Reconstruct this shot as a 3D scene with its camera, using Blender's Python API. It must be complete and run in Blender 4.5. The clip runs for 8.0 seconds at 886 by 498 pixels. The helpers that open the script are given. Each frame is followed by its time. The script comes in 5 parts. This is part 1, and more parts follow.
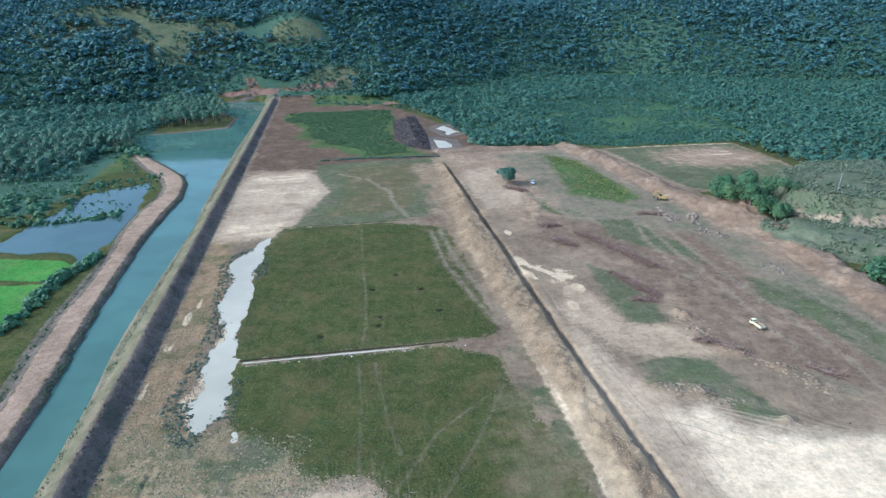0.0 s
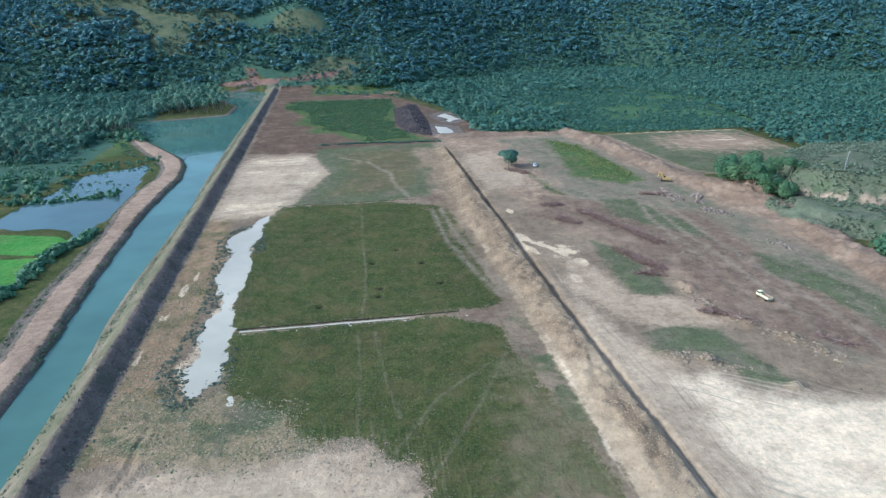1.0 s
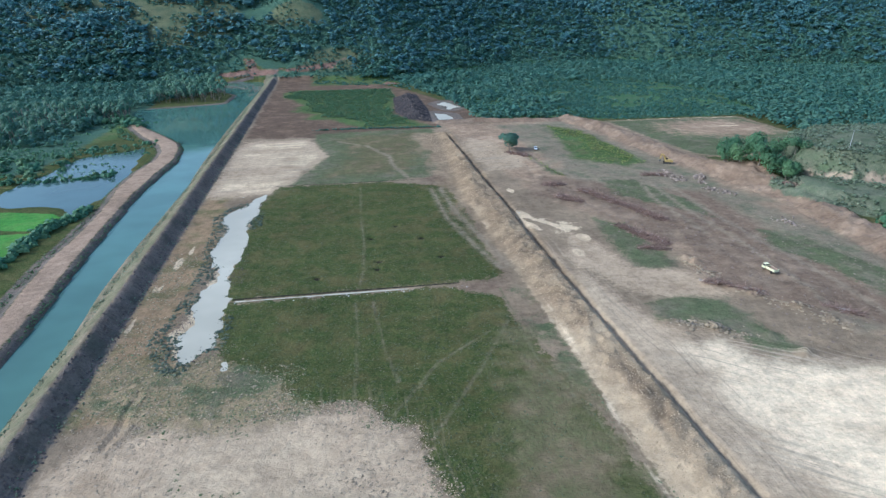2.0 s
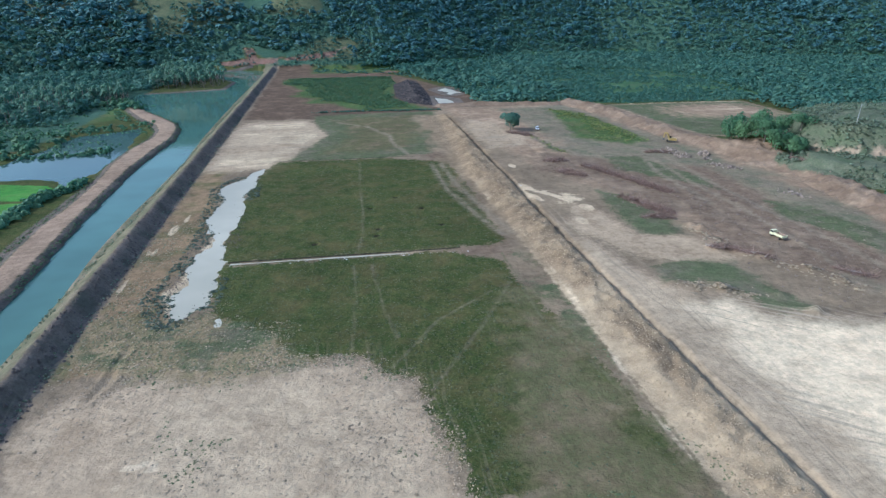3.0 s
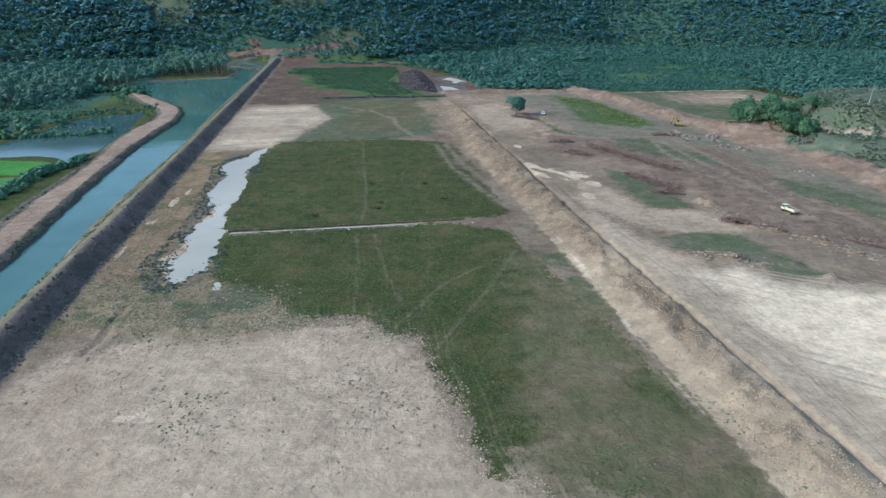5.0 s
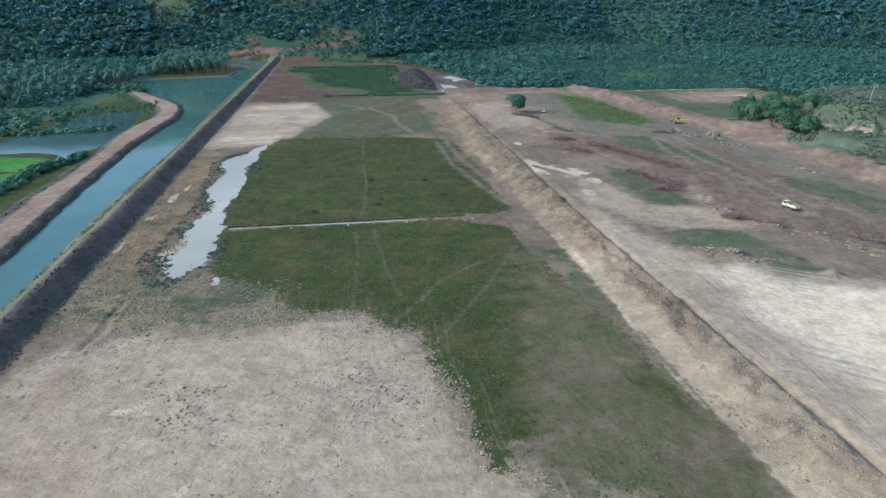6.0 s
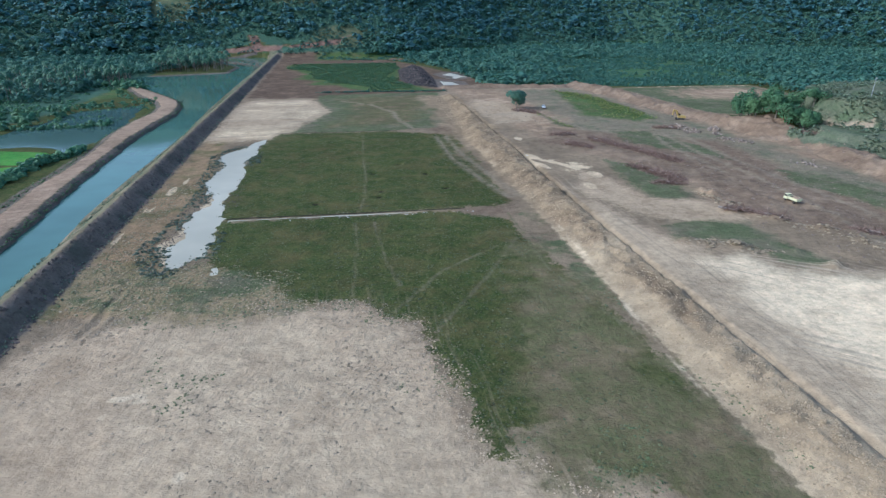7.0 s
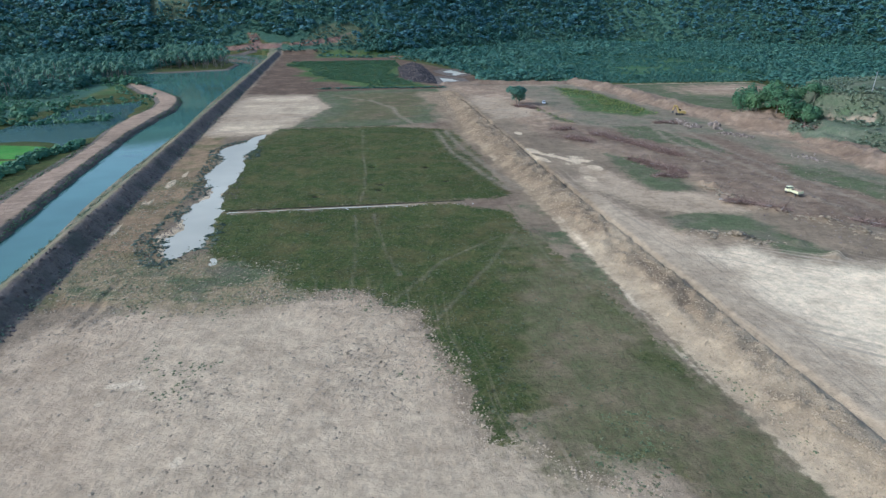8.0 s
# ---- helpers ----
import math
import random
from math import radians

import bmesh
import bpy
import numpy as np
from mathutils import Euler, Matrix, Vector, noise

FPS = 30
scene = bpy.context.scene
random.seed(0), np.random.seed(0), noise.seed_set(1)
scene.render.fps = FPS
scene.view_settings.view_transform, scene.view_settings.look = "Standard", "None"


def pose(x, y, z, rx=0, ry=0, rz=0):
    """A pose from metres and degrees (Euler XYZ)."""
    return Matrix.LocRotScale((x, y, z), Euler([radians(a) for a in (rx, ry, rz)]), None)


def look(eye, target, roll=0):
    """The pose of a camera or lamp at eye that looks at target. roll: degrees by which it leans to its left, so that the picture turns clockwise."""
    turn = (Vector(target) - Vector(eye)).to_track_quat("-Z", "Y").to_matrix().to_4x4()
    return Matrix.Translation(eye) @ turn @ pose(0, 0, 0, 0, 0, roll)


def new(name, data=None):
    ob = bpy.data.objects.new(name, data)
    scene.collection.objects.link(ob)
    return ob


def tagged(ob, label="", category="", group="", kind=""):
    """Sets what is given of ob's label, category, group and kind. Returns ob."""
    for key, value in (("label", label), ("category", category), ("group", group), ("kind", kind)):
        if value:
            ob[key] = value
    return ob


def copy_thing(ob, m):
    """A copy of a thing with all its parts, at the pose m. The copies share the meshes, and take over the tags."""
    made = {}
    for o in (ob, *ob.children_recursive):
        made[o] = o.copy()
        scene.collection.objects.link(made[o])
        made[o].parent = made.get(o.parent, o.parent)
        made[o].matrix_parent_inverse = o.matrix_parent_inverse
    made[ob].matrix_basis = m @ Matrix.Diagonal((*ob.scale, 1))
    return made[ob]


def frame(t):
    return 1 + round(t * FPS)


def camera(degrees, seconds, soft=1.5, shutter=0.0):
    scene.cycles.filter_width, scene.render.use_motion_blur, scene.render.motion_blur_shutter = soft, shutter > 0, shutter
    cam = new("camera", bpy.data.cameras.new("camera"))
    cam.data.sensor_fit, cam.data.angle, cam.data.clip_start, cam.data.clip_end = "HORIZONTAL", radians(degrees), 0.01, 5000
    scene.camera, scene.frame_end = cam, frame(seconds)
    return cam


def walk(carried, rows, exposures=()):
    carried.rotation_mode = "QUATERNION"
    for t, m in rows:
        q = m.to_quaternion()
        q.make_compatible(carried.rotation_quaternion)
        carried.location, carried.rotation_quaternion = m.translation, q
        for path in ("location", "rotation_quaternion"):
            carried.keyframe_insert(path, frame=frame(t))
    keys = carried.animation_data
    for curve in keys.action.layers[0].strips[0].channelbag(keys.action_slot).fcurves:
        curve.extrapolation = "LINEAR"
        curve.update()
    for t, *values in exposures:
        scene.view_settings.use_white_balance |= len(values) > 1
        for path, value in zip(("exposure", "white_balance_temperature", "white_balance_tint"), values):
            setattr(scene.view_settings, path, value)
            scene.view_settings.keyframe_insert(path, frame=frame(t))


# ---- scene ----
cam = camera(71.8, 8.0, soft=1.4)
# seconds, x, y, height, and the turns of pose(): a slow straight descent
ROWS = [
    (0.0, 0.02, 0.01, 100.00, 67.980, 0.189, -10.000),
    (0.5, 0.04, -0.10, 94.25, 67.971, 0.158, -9.972),
    (1.0, -0.02, -0.20, 89.60, 67.962, 0.150, -9.874),
    (1.5, -0.10, -0.12, 85.15, 67.967, 0.108, -9.899),
    (3.0, -0.12, -0.20, 68.24, 67.961, 0.047, -9.828),
    (3.5, -0.17, 0.01, 64.35, 67.942, -0.026, -8.785),
    (4.0, -0.28, -0.18, 63.48, 67.976, -0.070, -9.269),
    (4.5, -0.26, -0.25, 60.94, 67.983, -0.153, -9.365),
    (6.0, -0.18, -0.05, 57.93, 67.978, -0.197, -9.344),
    (6.5, -0.25, -0.05, 56.80, 67.982, -0.222, -9.361),
    (7.0, -0.24, -0.01, 55.63, 67.985, -0.236, -9.351),
    (7.5, -0.29, -0.04, 54.43, 67.970, -0.251, -9.352),
    (8.0, -0.30, -0.12, 53.37, 67.973, -0.259, -9.365),
]
walk(cam, [(t, pose(*p)) for t, *p in ROWS], exposures=[(0.0, 0.80, 5080, 7), (3.0, 0.50, 5080, 7), (8.0, 0.42, 5080, 7)])

# ---- daylight: clear sky, sun from the canal side ----
SUN_EL, SUN_AZ = radians(37), radians(-92)          # azimuth from +y, to the right positive
world = bpy.data.worlds.new("sky")
scene.world = world
world.use_nodes = True
wn = world.node_tree.nodes
sky = wn.new("ShaderNodeTexSky")
sky.sky_type, sky.sun_disc = "NISHITA", False
sky.sun_elevation, sky.sun_rotation = SUN_EL, SUN_AZ
sky.dust_density, sky.air_density = 2.0, 1.2
wn["Background"].inputs[1].default_value = 0.15
world.node_tree.links.new(sky.outputs[0], wn["Background"].inputs[0])
sun_data = bpy.data.lights.new("sun", "SUN")
sun_data.energy, sun_data.angle, sun_data.color = 1.95, radians(0.6), (1.0, 0.96, 0.90)
sun = new("sun", sun_data)
to_sun = Vector((math.sin(SUN_AZ) * math.cos(SUN_EL), math.cos(SUN_AZ) * math.cos(SUN_EL), math.sin(SUN_EL)))
sun.matrix_world = look(to_sun * 400, (0, 0, 0))


# ---- materials ----
def material(name):
    m = bpy.data.materials.new(name)
    m.use_nodes = True
    return m, m.node_tree.nodes, m.node_tree.links, m.node_tree.nodes["Principled BSDF"]


def noise_node(n, l, scale, detail=4.0, rough=0.55, vec=None):
    k = n.new("ShaderNodeTexNoise")
    k.inputs["Scale"].default_value, k.inputs["Detail"].default_value, k.inputs["Roughness"].default_value = scale, detail, rough
    if vec is None:
        vec = n.new("ShaderNodeNewGeometry").outputs["Position"]
    l.new(vec, k.inputs["Vector"])
    return k.outputs["Fac"]


def calc(n, l, op, a, b, c=None):
    k = n.new("ShaderNodeMath")
    k.operation = op
    for i, v in enumerate((a, b, c)):
        if v is None:
            continue
        if isinstance(v, (int, float)):
            k.inputs[i].default_value = v
        else:
            l.new(v, k.inputs[i])
    return k.outputs[0]


def ramp(n, l, fac, lo, hi):
    k = n.new("ShaderNodeMapRange")
    k.interpolation_type = "SMOOTHSTEP"
    k.inputs["From Min"].default_value, k.inputs["From Max"].default_value = lo, hi
    l.new(fac, k.inputs["Value"])
    return k.outputs["Result"]


def mixc(n, l, fac, a, b):
    k = n.new("ShaderNodeMix")
    k.data_type = "RGBA"
    if isinstance(fac, (int, float)):
        k.inputs["Factor"].default_value = fac
    else:
        l.new(fac, k.inputs["Factor"])
    for s, v in (("A", a), ("B", b)):
        sock = [i for i in k.inputs if i.name == s and i.type == "RGBA"][0]
        if isinstance(v, tuple):
            sock.default_value = (*v, 1)
        else:
            l.new(v, sock)
    return [o for o in k.outputs if o.type == "RGBA"][0]


def two_tone(name, a, b, scale=1.0, rough=0.9, bump=0.0, bump_scale=4.0, metal=0.0, spread=0.2):
    """A surface of two close colours with fine grain."""
    m, n, l, p = material(name)
    big = ramp(n, l, noise_node(n, l, scale, 5), 0.35, 0.65)
    c = mixc(n, l, big, a, b)
    rnd = calc(n, l, "FRACT", calc(n, l, "ADD", n.new("ShaderNodeNewGeometry").outputs["Random Per Island"], n.new("ShaderNodeObjectInfo").outputs["Random"]), 0.0)
    hsv = n.new("ShaderNodeHueSaturation")
    l.new(c, hsv.inputs["Color"])
    l.new(calc(n, l, "MULTIPLY_ADD", rnd, 2 * spread, 1 - spread), hsv.inputs["Value"])
    l.new(hsv.outputs[0], p.inputs["Base Color"])
    p.inputs["Roughness"].default_value, p.inputs["Metallic"].default_value = rough, metal
    p.inputs["Specular IOR Level"].default_value = 0.25
    if bump:
        b2 = n.new("ShaderNodeBump")
        b2.inputs["Strength"].default_value, b2.inputs["Distance"].default_value = bump, 0.1
        l.new(noise_node(n, l, bump_scale, 5), b2.inputs["Height"])
        l.new(b2.outputs[0], p.inputs["Normal"])
    return m


def leaves(name, a, b, spread=0.22, gloss=0.4, rough=0.6, through_light=0.34):
    """Foliage: clumps vary singly, and whole plants by their tint."""
    m, n, l, p = material(name)
    att = n.new("ShaderNodeAttribute")
    att.attribute_name = "tint"
    ob = n.new("ShaderNodeObjectInfo").outputs["Random"]
    t = calc(n, l, "FRACT", calc(n, l, "ADD", att.outputs["Fac"], ob), 0.0)
    c = mixc(n, l, t, a, b)
    rnd = n.new("ShaderNodeNewGeometry").outputs["Random Per Island"]
    hsv = n.new("ShaderNodeHueSaturation")
    l.new(c, hsv.inputs["Color"])
    l.new(calc(n, l, "MULTIPLY_ADD", rnd, 2 * spread, 1 - spread), hsv.inputs["Value"])
    l.new(hsv.outputs[0], p.inputs["Base Color"])
    p.inputs["Roughness"].default_value = rough
    p.inputs["Specular IOR Level"].default_value = gloss
    thin, both = n.new("ShaderNodeBsdfTranslucent"), n.new("ShaderNodeMixShader")
    l.new(hsv.outputs[0], thin.inputs["Color"])
    both.inputs[0].default_value = through_light
    l.new(p.outputs[0], both.inputs[1])
    l.new(thin.outputs[0], both.inputs[2])
    l.new(both.outputs[0], n["Material Output"].inputs["Surface"])
    return m


def water(name, base, rough=0.03, wave=0.015, scale=1.2, gloss=0.5):
    m, n, l, p = material(name)
    c = mixc(n, l, ramp(n, l, noise_node(n, l, 0.03, 3), 0.35, 0.65), tuple(0.88 * v for v in base), tuple(min(1, 1.1 * v) for v in base))
    l.new(c, p.inputs["Base Color"])
    p.inputs["Roughness"].default_value, p.inputs["IOR"].default_value = rough, 1.33
    b2 = n.new("ShaderNodeBump")
    p.inputs["Specular IOR Level"].default_value = gloss
    b2.inputs["Strength"].default_value, b2.inputs["Distance"].default_value = 0.35, wave
    l.new(noise_node(n, l, scale, 3), b2.inputs["Height"])
    l.new(b2.outputs[0], p.inputs["Normal"])
    return m


# zone, three colours, ragged edge in metres, edge noise scale, softness
ZONES = [
    ("brown", (0.322, 0.221, 0.137), (0.243, 0.164, 0.101), (0.390, 0.276, 0.172), 12.0, 0.06, 8.0),
    ("veil", (0.190, 0.155, 0.098), (0.235, 0.182, 0.119), (0.145, 0.138, 0.080), 24.0, 0.05, 14.0),
    ("ochre", (0.308, 0.204, 0.114), (0.216, 0.147, 0.078), (0.138, 0.120, 0.053), 9.0, 0.07, 4.0),
    ("tan", (0.430, 0.315, 0.196), (0.390, 0.283, 0.175), (0.330, 0.237, 0.145), 8.0, 0.10, 5.0),
    ("chalk", (0.480, 0.359, 0.224), (0.441, 0.327, 0.204), (0.398, 0.292, 0.181), 10.0, 0.09, 9.0),
    ("red", (0.205, 0.143, 0.092), (0.155, 0.105, 0.068), (0.245, 0.175, 0.113), 8.0, 0.10, 10.0),
    ("loam", (0.136, 0.090, 0.057), (0.100, 0.067, 0.043), (0.174, 0.116, 0.073), 9.0, 0.08, 5.0),
    ("berm", (0.235, 0.162, 0.105), (0.180, 0.122, 0.079), (0.280, 0.200, 0.132), 3.0, 0.20, 3.0),
    ("white", (0.735, 0.573, 0.366), (0.690, 0.531, 0.337), (0.600, 0.450, 0.281), 7.0, 0.08, 9.0),
    ("pale", (0.582, 0.442, 0.271), (0.533, 0.399, 0.245), (0.456, 0.334, 0.202), 4.0, 0.14, 1.6),
    ("mottle", (0.334, 0.237, 0.135), (0.159, 0.137, 0.064), (0.254, 0.186, 0.100), 7.0, 0.12, 7.0),
    ("thin", (0.086, 0.103, 0.046), (0.120, 0.120, 0.061), (0.152, 0.130, 0.080), 7.0, 0.16, 4.0),
    ("grass", (0.042, 0.062, 0.017), (0.088, 0.087, 0.029), (0.104, 0.090, 0.034), 6.0, 0.18, 1.4),
    ("meadow", (0.048, 0.105, 0.046), (0.070, 0.125, 0.053), (0.092, 0.121, 0.062), 9.0, 0.07, 4.0),
    ("dry", (0.138, 0.112, 0.057), (0.105, 0.103, 0.044), (0.175, 0.130, 0.074), 24.0, 0.07, 12.0),
    ("bright", (0.062, 0.104, 0.033), (0.092, 0.124, 0.040), (0.12, 0.120, 0.050), 9.0, 0.10, 7.0),
    ("rice", (0.06, 0.19, 0.035), (0.09, 0.22, 0.04), (0.11, 0.21, 0.05), 1.0, 0.3, 0.8),
    ("spoil", (0.450, 0.338, 0.206), (0.383, 0.283, 0.171), (0.315, 0.231, 0.139), 2.0, 0.3, 1.0),
    ("umber", (0.257, 0.181, 0.108), (0.190, 0.135, 0.081), (0.314, 0.228, 0.136), 1.6, 0.2, 7.0),
    ("verge", (0.190, 0.162, 0.100), (0.112, 0.116, 0.062), (0.235, 0.188, 0.122), 2.0, 0.3, 1.5),
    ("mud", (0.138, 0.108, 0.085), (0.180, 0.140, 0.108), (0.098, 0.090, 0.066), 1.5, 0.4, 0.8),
    ("gravel", (0.370, 0.257, 0.167), (0.300, 0.204, 0.132), (0.255, 0.175, 0.113), 1.2, 0.3, 0.8),
    ("path", (0.155, 0.132, 0.072), (0.120, 0.112, 0.056), (0.175, 0.145, 0.085), 0.9, 0.5, 0.9),
    ("trail", (0.265, 0.205, 0.134), (0.220, 0.168, 0.109), (0.240, 0.188, 0.125), 2.6, 0.3, 3.6),
    ("scrub", (0.104, 0.122, 0.070), (0.145, 0.148, 0.094), (0.085, 0.112, 0.058), 3.0, 0.25, 2.0),
    ("rock", (0.400, 0.310, 0.200), (0.300, 0.220, 0.150), (0.210, 0.175, 0.130), 1.6, 0.25, 1.5),
    ("wood", (0.050, 0.100, 0.066), (0.072, 0.118, 0.075), (0.060, 0.105, 0.062), 8.0, 0.05, 4.0),
    ("olive", (0.098, 0.112, 0.058), (0.128, 0.130, 0.068), (0.070, 0.095, 0.052), 14.0, 0.03, 6.0),
    ("scar", (0.200, 0.110, 0.078), (0.255, 0.160, 0.115), (0.130, 0.084, 0.060), 5.0, 0.12, 2.0),
    ("black", (0.030, 0.027, 0.027), (0.048, 0.042, 0.040), (0.060, 0.050, 0.046), 2.0, 0.2, 1.4),
    ("shade", (0.022, 0.020, 0.014), (0.030, 0.028, 0.018), (0.040, 0.034, 0.022), 0.3, 0.5, 0.5),
    ("lime", (0.608, 0.469, 0.300), (0.532, 0.405, 0.257), (0.427, 0.317, 0.200), 0.9, 0.4, 1.2),
]
# tyre and blade marks: zone, direction in degrees, colour
MARKS = [("rut_y", 0.0, (0.33, 0.25, 0.162)), ("rut_x", 84.0, (0.33, 0.255, 0.168)), ("rut_d", 128.0, (0.40, 0.315, 0.21))]


def ground_material():
    m, n, l, p = material("earth")
    pos = n.new("ShaderNodeNewGeometry").outputs["Position"]
    fine = noise_node(n, l, 1.6, 6, 0.68, pos)
    mid = noise_node(n, l, 0.22, 5, 0.62, pos)
    wide = noise_node(n, l, 0.035, 4, 0.55, pos)
    both = calc(n, l, "ADD", calc(n, l, "MULTIPLY", fine, 0.55), calc(n, l, "MULTIPLY", mid, 0.45))
    var = ramp(n, l, both, 0.38, 0.62)
    blot = ramp(n, l, noise_node(n, l, 0.09, 5, 0.62, pos), 0.45, 0.68)
    c = mixc(n, l, ramp(n, l, wide, 0.38, 0.62), (0.222, 0.160, 0.099), (0.280, 0.204, 0.126))
    c = mixc(n, l, calc(n, l, "MULTIPLY", var, 0.6), c, (0.168, 0.124, 0.078))
    ragged = calc(n, l, "SUBTRACT", noise_node(n, l, 0.9, 6, 0.75, pos), 0.5)
    for name, a, b, third, amp, scale, soft in ZONES:
        att = n.new("ShaderNodeAttribute")
        att.attribute_name = name
        edge = calc(n, l, "SUBTRACT", noise_node(n, l, scale, 7, 0.70, pos), 0.5)
        d = calc(n, l, "MULTIPLY_ADD", edge, 2 * amp, att.outputs["Fac"])
        d = calc(n, l, "MULTIPLY_ADD", ragged, min(7.0, 1.3 * amp), d)
        fac = ramp(n, l, d, -soft / 2, soft / 2)
        inner = mixc(n, l, blot, mixc(n, l, var, a, b), third)
        c = mixc(n, l, fac, c, inner)
    for name, turn, tone in MARKS:
        att = n.new("ShaderNodeAttribute")
        att.attribute_name = name
        mp = n.new("ShaderNodeMapping")
        mp.vector_type = "TEXTURE"
        mp.inputs["Rotation"].default_value = (0, 0, radians(-turn))
        mp.inputs["Scale"].default_value = (0.8, 34.0, 34.0)
        warp = n.new("ShaderNodeVectorMath")
        warp.operation = "MULTIPLY_ADD"
        col = n.new("ShaderNodeTexNoise")
        col.inputs["Scale"].default_value = 0.03
        l.new(pos, col.inputs["Vector"])
        l.new(col.outputs["Color"], warp.inputs[0])
        warp.inputs[1].default_value = (7, 7, 0)
        l.new(pos, warp.inputs[2])
        l.new(warp.outputs[0], mp.inputs["Vector"])
        lines = ramp(n, l, noise_node(n, l, 1.0, 3, 0.6, mp.outputs[0]), 0.50, 0.66)
        fac = calc(n, l, "MULTIPLY", lines, calc(n, l, "MULTIPLY", ramp(n, l, att.outputs["Fac"], -4.0, 6.0), 1.0))
        c = mixc(n, l, fac, c, tone)
    speck = ramp(n, l, noise_node(n, l, 1.9, 3, 0.6, pos), 0.60, 0.70)
    c = mixc(n, l, calc(n, l, "MULTIPLY", speck, calc(n, l, "MULTIPLY", blot, 0.35)), c, (0.10, 0.085, 0.06))
    hsv = n.new("ShaderNodeHueSaturation")
    l.new(c, hsv.inputs["Color"])
    grain = calc(n, l, "ADD", calc(n, l, "MULTIPLY", ramp(n, l, wide, 0.3, 0.7), 0.20), calc(n, l, "MULTIPLY", ramp(n, l, noise_node(n, l, 0.8, 6, 0.78, pos), 0.32, 0.68), 0.26))
    grain = calc(n, l, "ADD", grain, calc(n, l, "MULTIPLY", ramp(n, l, noise_node(n, l, 0.30, 8, 0.72, pos), 0.41, 0.57), 0.20))
    l.new(calc(n, l, "ADD", grain, 0.67), hsv.inputs["Value"])
    l.new(hsv.outputs[0], p.inputs["Base Color"])
    p.inputs["Roughness"].default_value = 0.95
    p.inputs["Specular IOR Level"].default_value = 0.06
    b2 = n.new("ShaderNodeBump")
    b2.inputs["Strength"].default_value, b2.inputs["Distance"].default_value = 0.7, 0.3
    l.new(fine, b2.inputs["Height"])
    b3 = n.new("ShaderNodeBump")
    b3.inputs["Strength"].default_value, b3.inputs["Distance"].default_value = 0.55, 0.8
    l.new(noise_node(n, l, 0.45, 5, 0.62, pos), b3.inputs["Height"])
    l.new(b2.outputs[0], b3.inputs["Normal"])
    l.new(b3.outputs[0], p.inputs["Normal"])
    return m


EARTH = ground_material()
CANAL_WATER = water("canal water", (0.078, 0.150, 0.114), gloss=0.27)
POND_WATER = water("pond water", (0.06, 0.10, 0.09), gloss=0.22)
MILKY = water("milky water", (0.47, 0.42, 0.31), 0.3, gloss=0.15)
# distance haze is put into these leaf colours: strong blue in FOREST, less in LEAF
FOREST = leaves("haze-tinted forest leaves", (0.058, 0.168, 0.172), (0.095, 0.208, 0.200), 0.12, 0.7, 0.75)
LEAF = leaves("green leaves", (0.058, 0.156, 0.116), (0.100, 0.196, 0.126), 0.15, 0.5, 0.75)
SHRUB = leaves("shrub leaves", (0.06, 0.125, 0.045), (0.11, 0.165, 0.06))
SCRUB_LEAF = leaves("scrub leaves", (0.120, 0.170, 0.095), (0.185, 0.210, 0.128), 0.15, through_light=0.2)
FIELD_WEED = leaves("field weeds", (0.045, 0.115, 0.045), (0.082, 0.150, 0.054), 0.12, through_light=0.2)
WET_LEAF = leaves("wetland leaves", (0.070, 0.185, 0.100), (0.135, 0.240, 0.110), 0.15)
LIME_LEAF = leaves("yellow-green weeds", (0.165, 0.205, 0.045), (0.240, 0.250, 0.055), 0.15, through_light=0.2)
BUSH = leaves("bright bush leaves", (0.070, 0.165, 0.080), (0.125, 0.220, 0.092), 0.2, 0.4, 0.7)
PALM = leaves("palm fronds", (0.065, 0.160, 0.098), (0.112, 0.205, 0.112))
BARK = two_tone("bark", (0.16, 0.13, 0.10), (0.24, 0.20, 0.16), 3.0, 0.9)

# ---- the lie of the land ----
RNG = np.random.default_rng(7)
LATTICE = RNG.random((256, 256))


def value_noise(x, y):
    xi, yi = np.floor(x).astype(int), np.floor(y).astype(int)
    u, v = x - xi, y - yi
    u, v = u * u * (3 - 2 * u), v * v * (3 - 2 * v)
    g = lambda a, b: LATTICE[a & 255, b & 255]
    return (g(xi, yi) * (1 - u) + g(xi + 1, yi) * u) * (1 - v) + (g(xi, yi + 1) * (1 - u) + g(xi + 1, yi + 1) * u) * v


def fbm(x, y, scale, octaves=4):
    total, weight, s = 0.0, 0.5, scale
    for k in range(octaves):
        total = total + weight * (value_noise(x / s + 17.3 * k, y / s + 5.1 * k) - 0.5)
        weight, s = weight * 0.5, s * 0.5
    return total * 2


def area(x, y, poly):
    """Metres inside (plus) or outside (minus) a closed outline."""
    best, inside = np.full(np.shape(x), 1e9), np.zeros(np.shape(x), bool)
    for (ax, ay), (bx, by) in zip(poly, poly[1:] + poly[:1]):
        dx, dy = bx - ax, by - ay
        t = np.clip(((x - ax) * dx + (y - ay) * dy) / (dx * dx + dy * dy), 0, 1)
        best = np.minimum(best, np.hypot(x - ax - t * dx, y - ay - t * dy))
        if dy:
            cross = (ay > y) != (by > y)
            inside ^= cross & (x < ax + (y - ay) * dx / dy)
    return np.where(inside, best, -best)


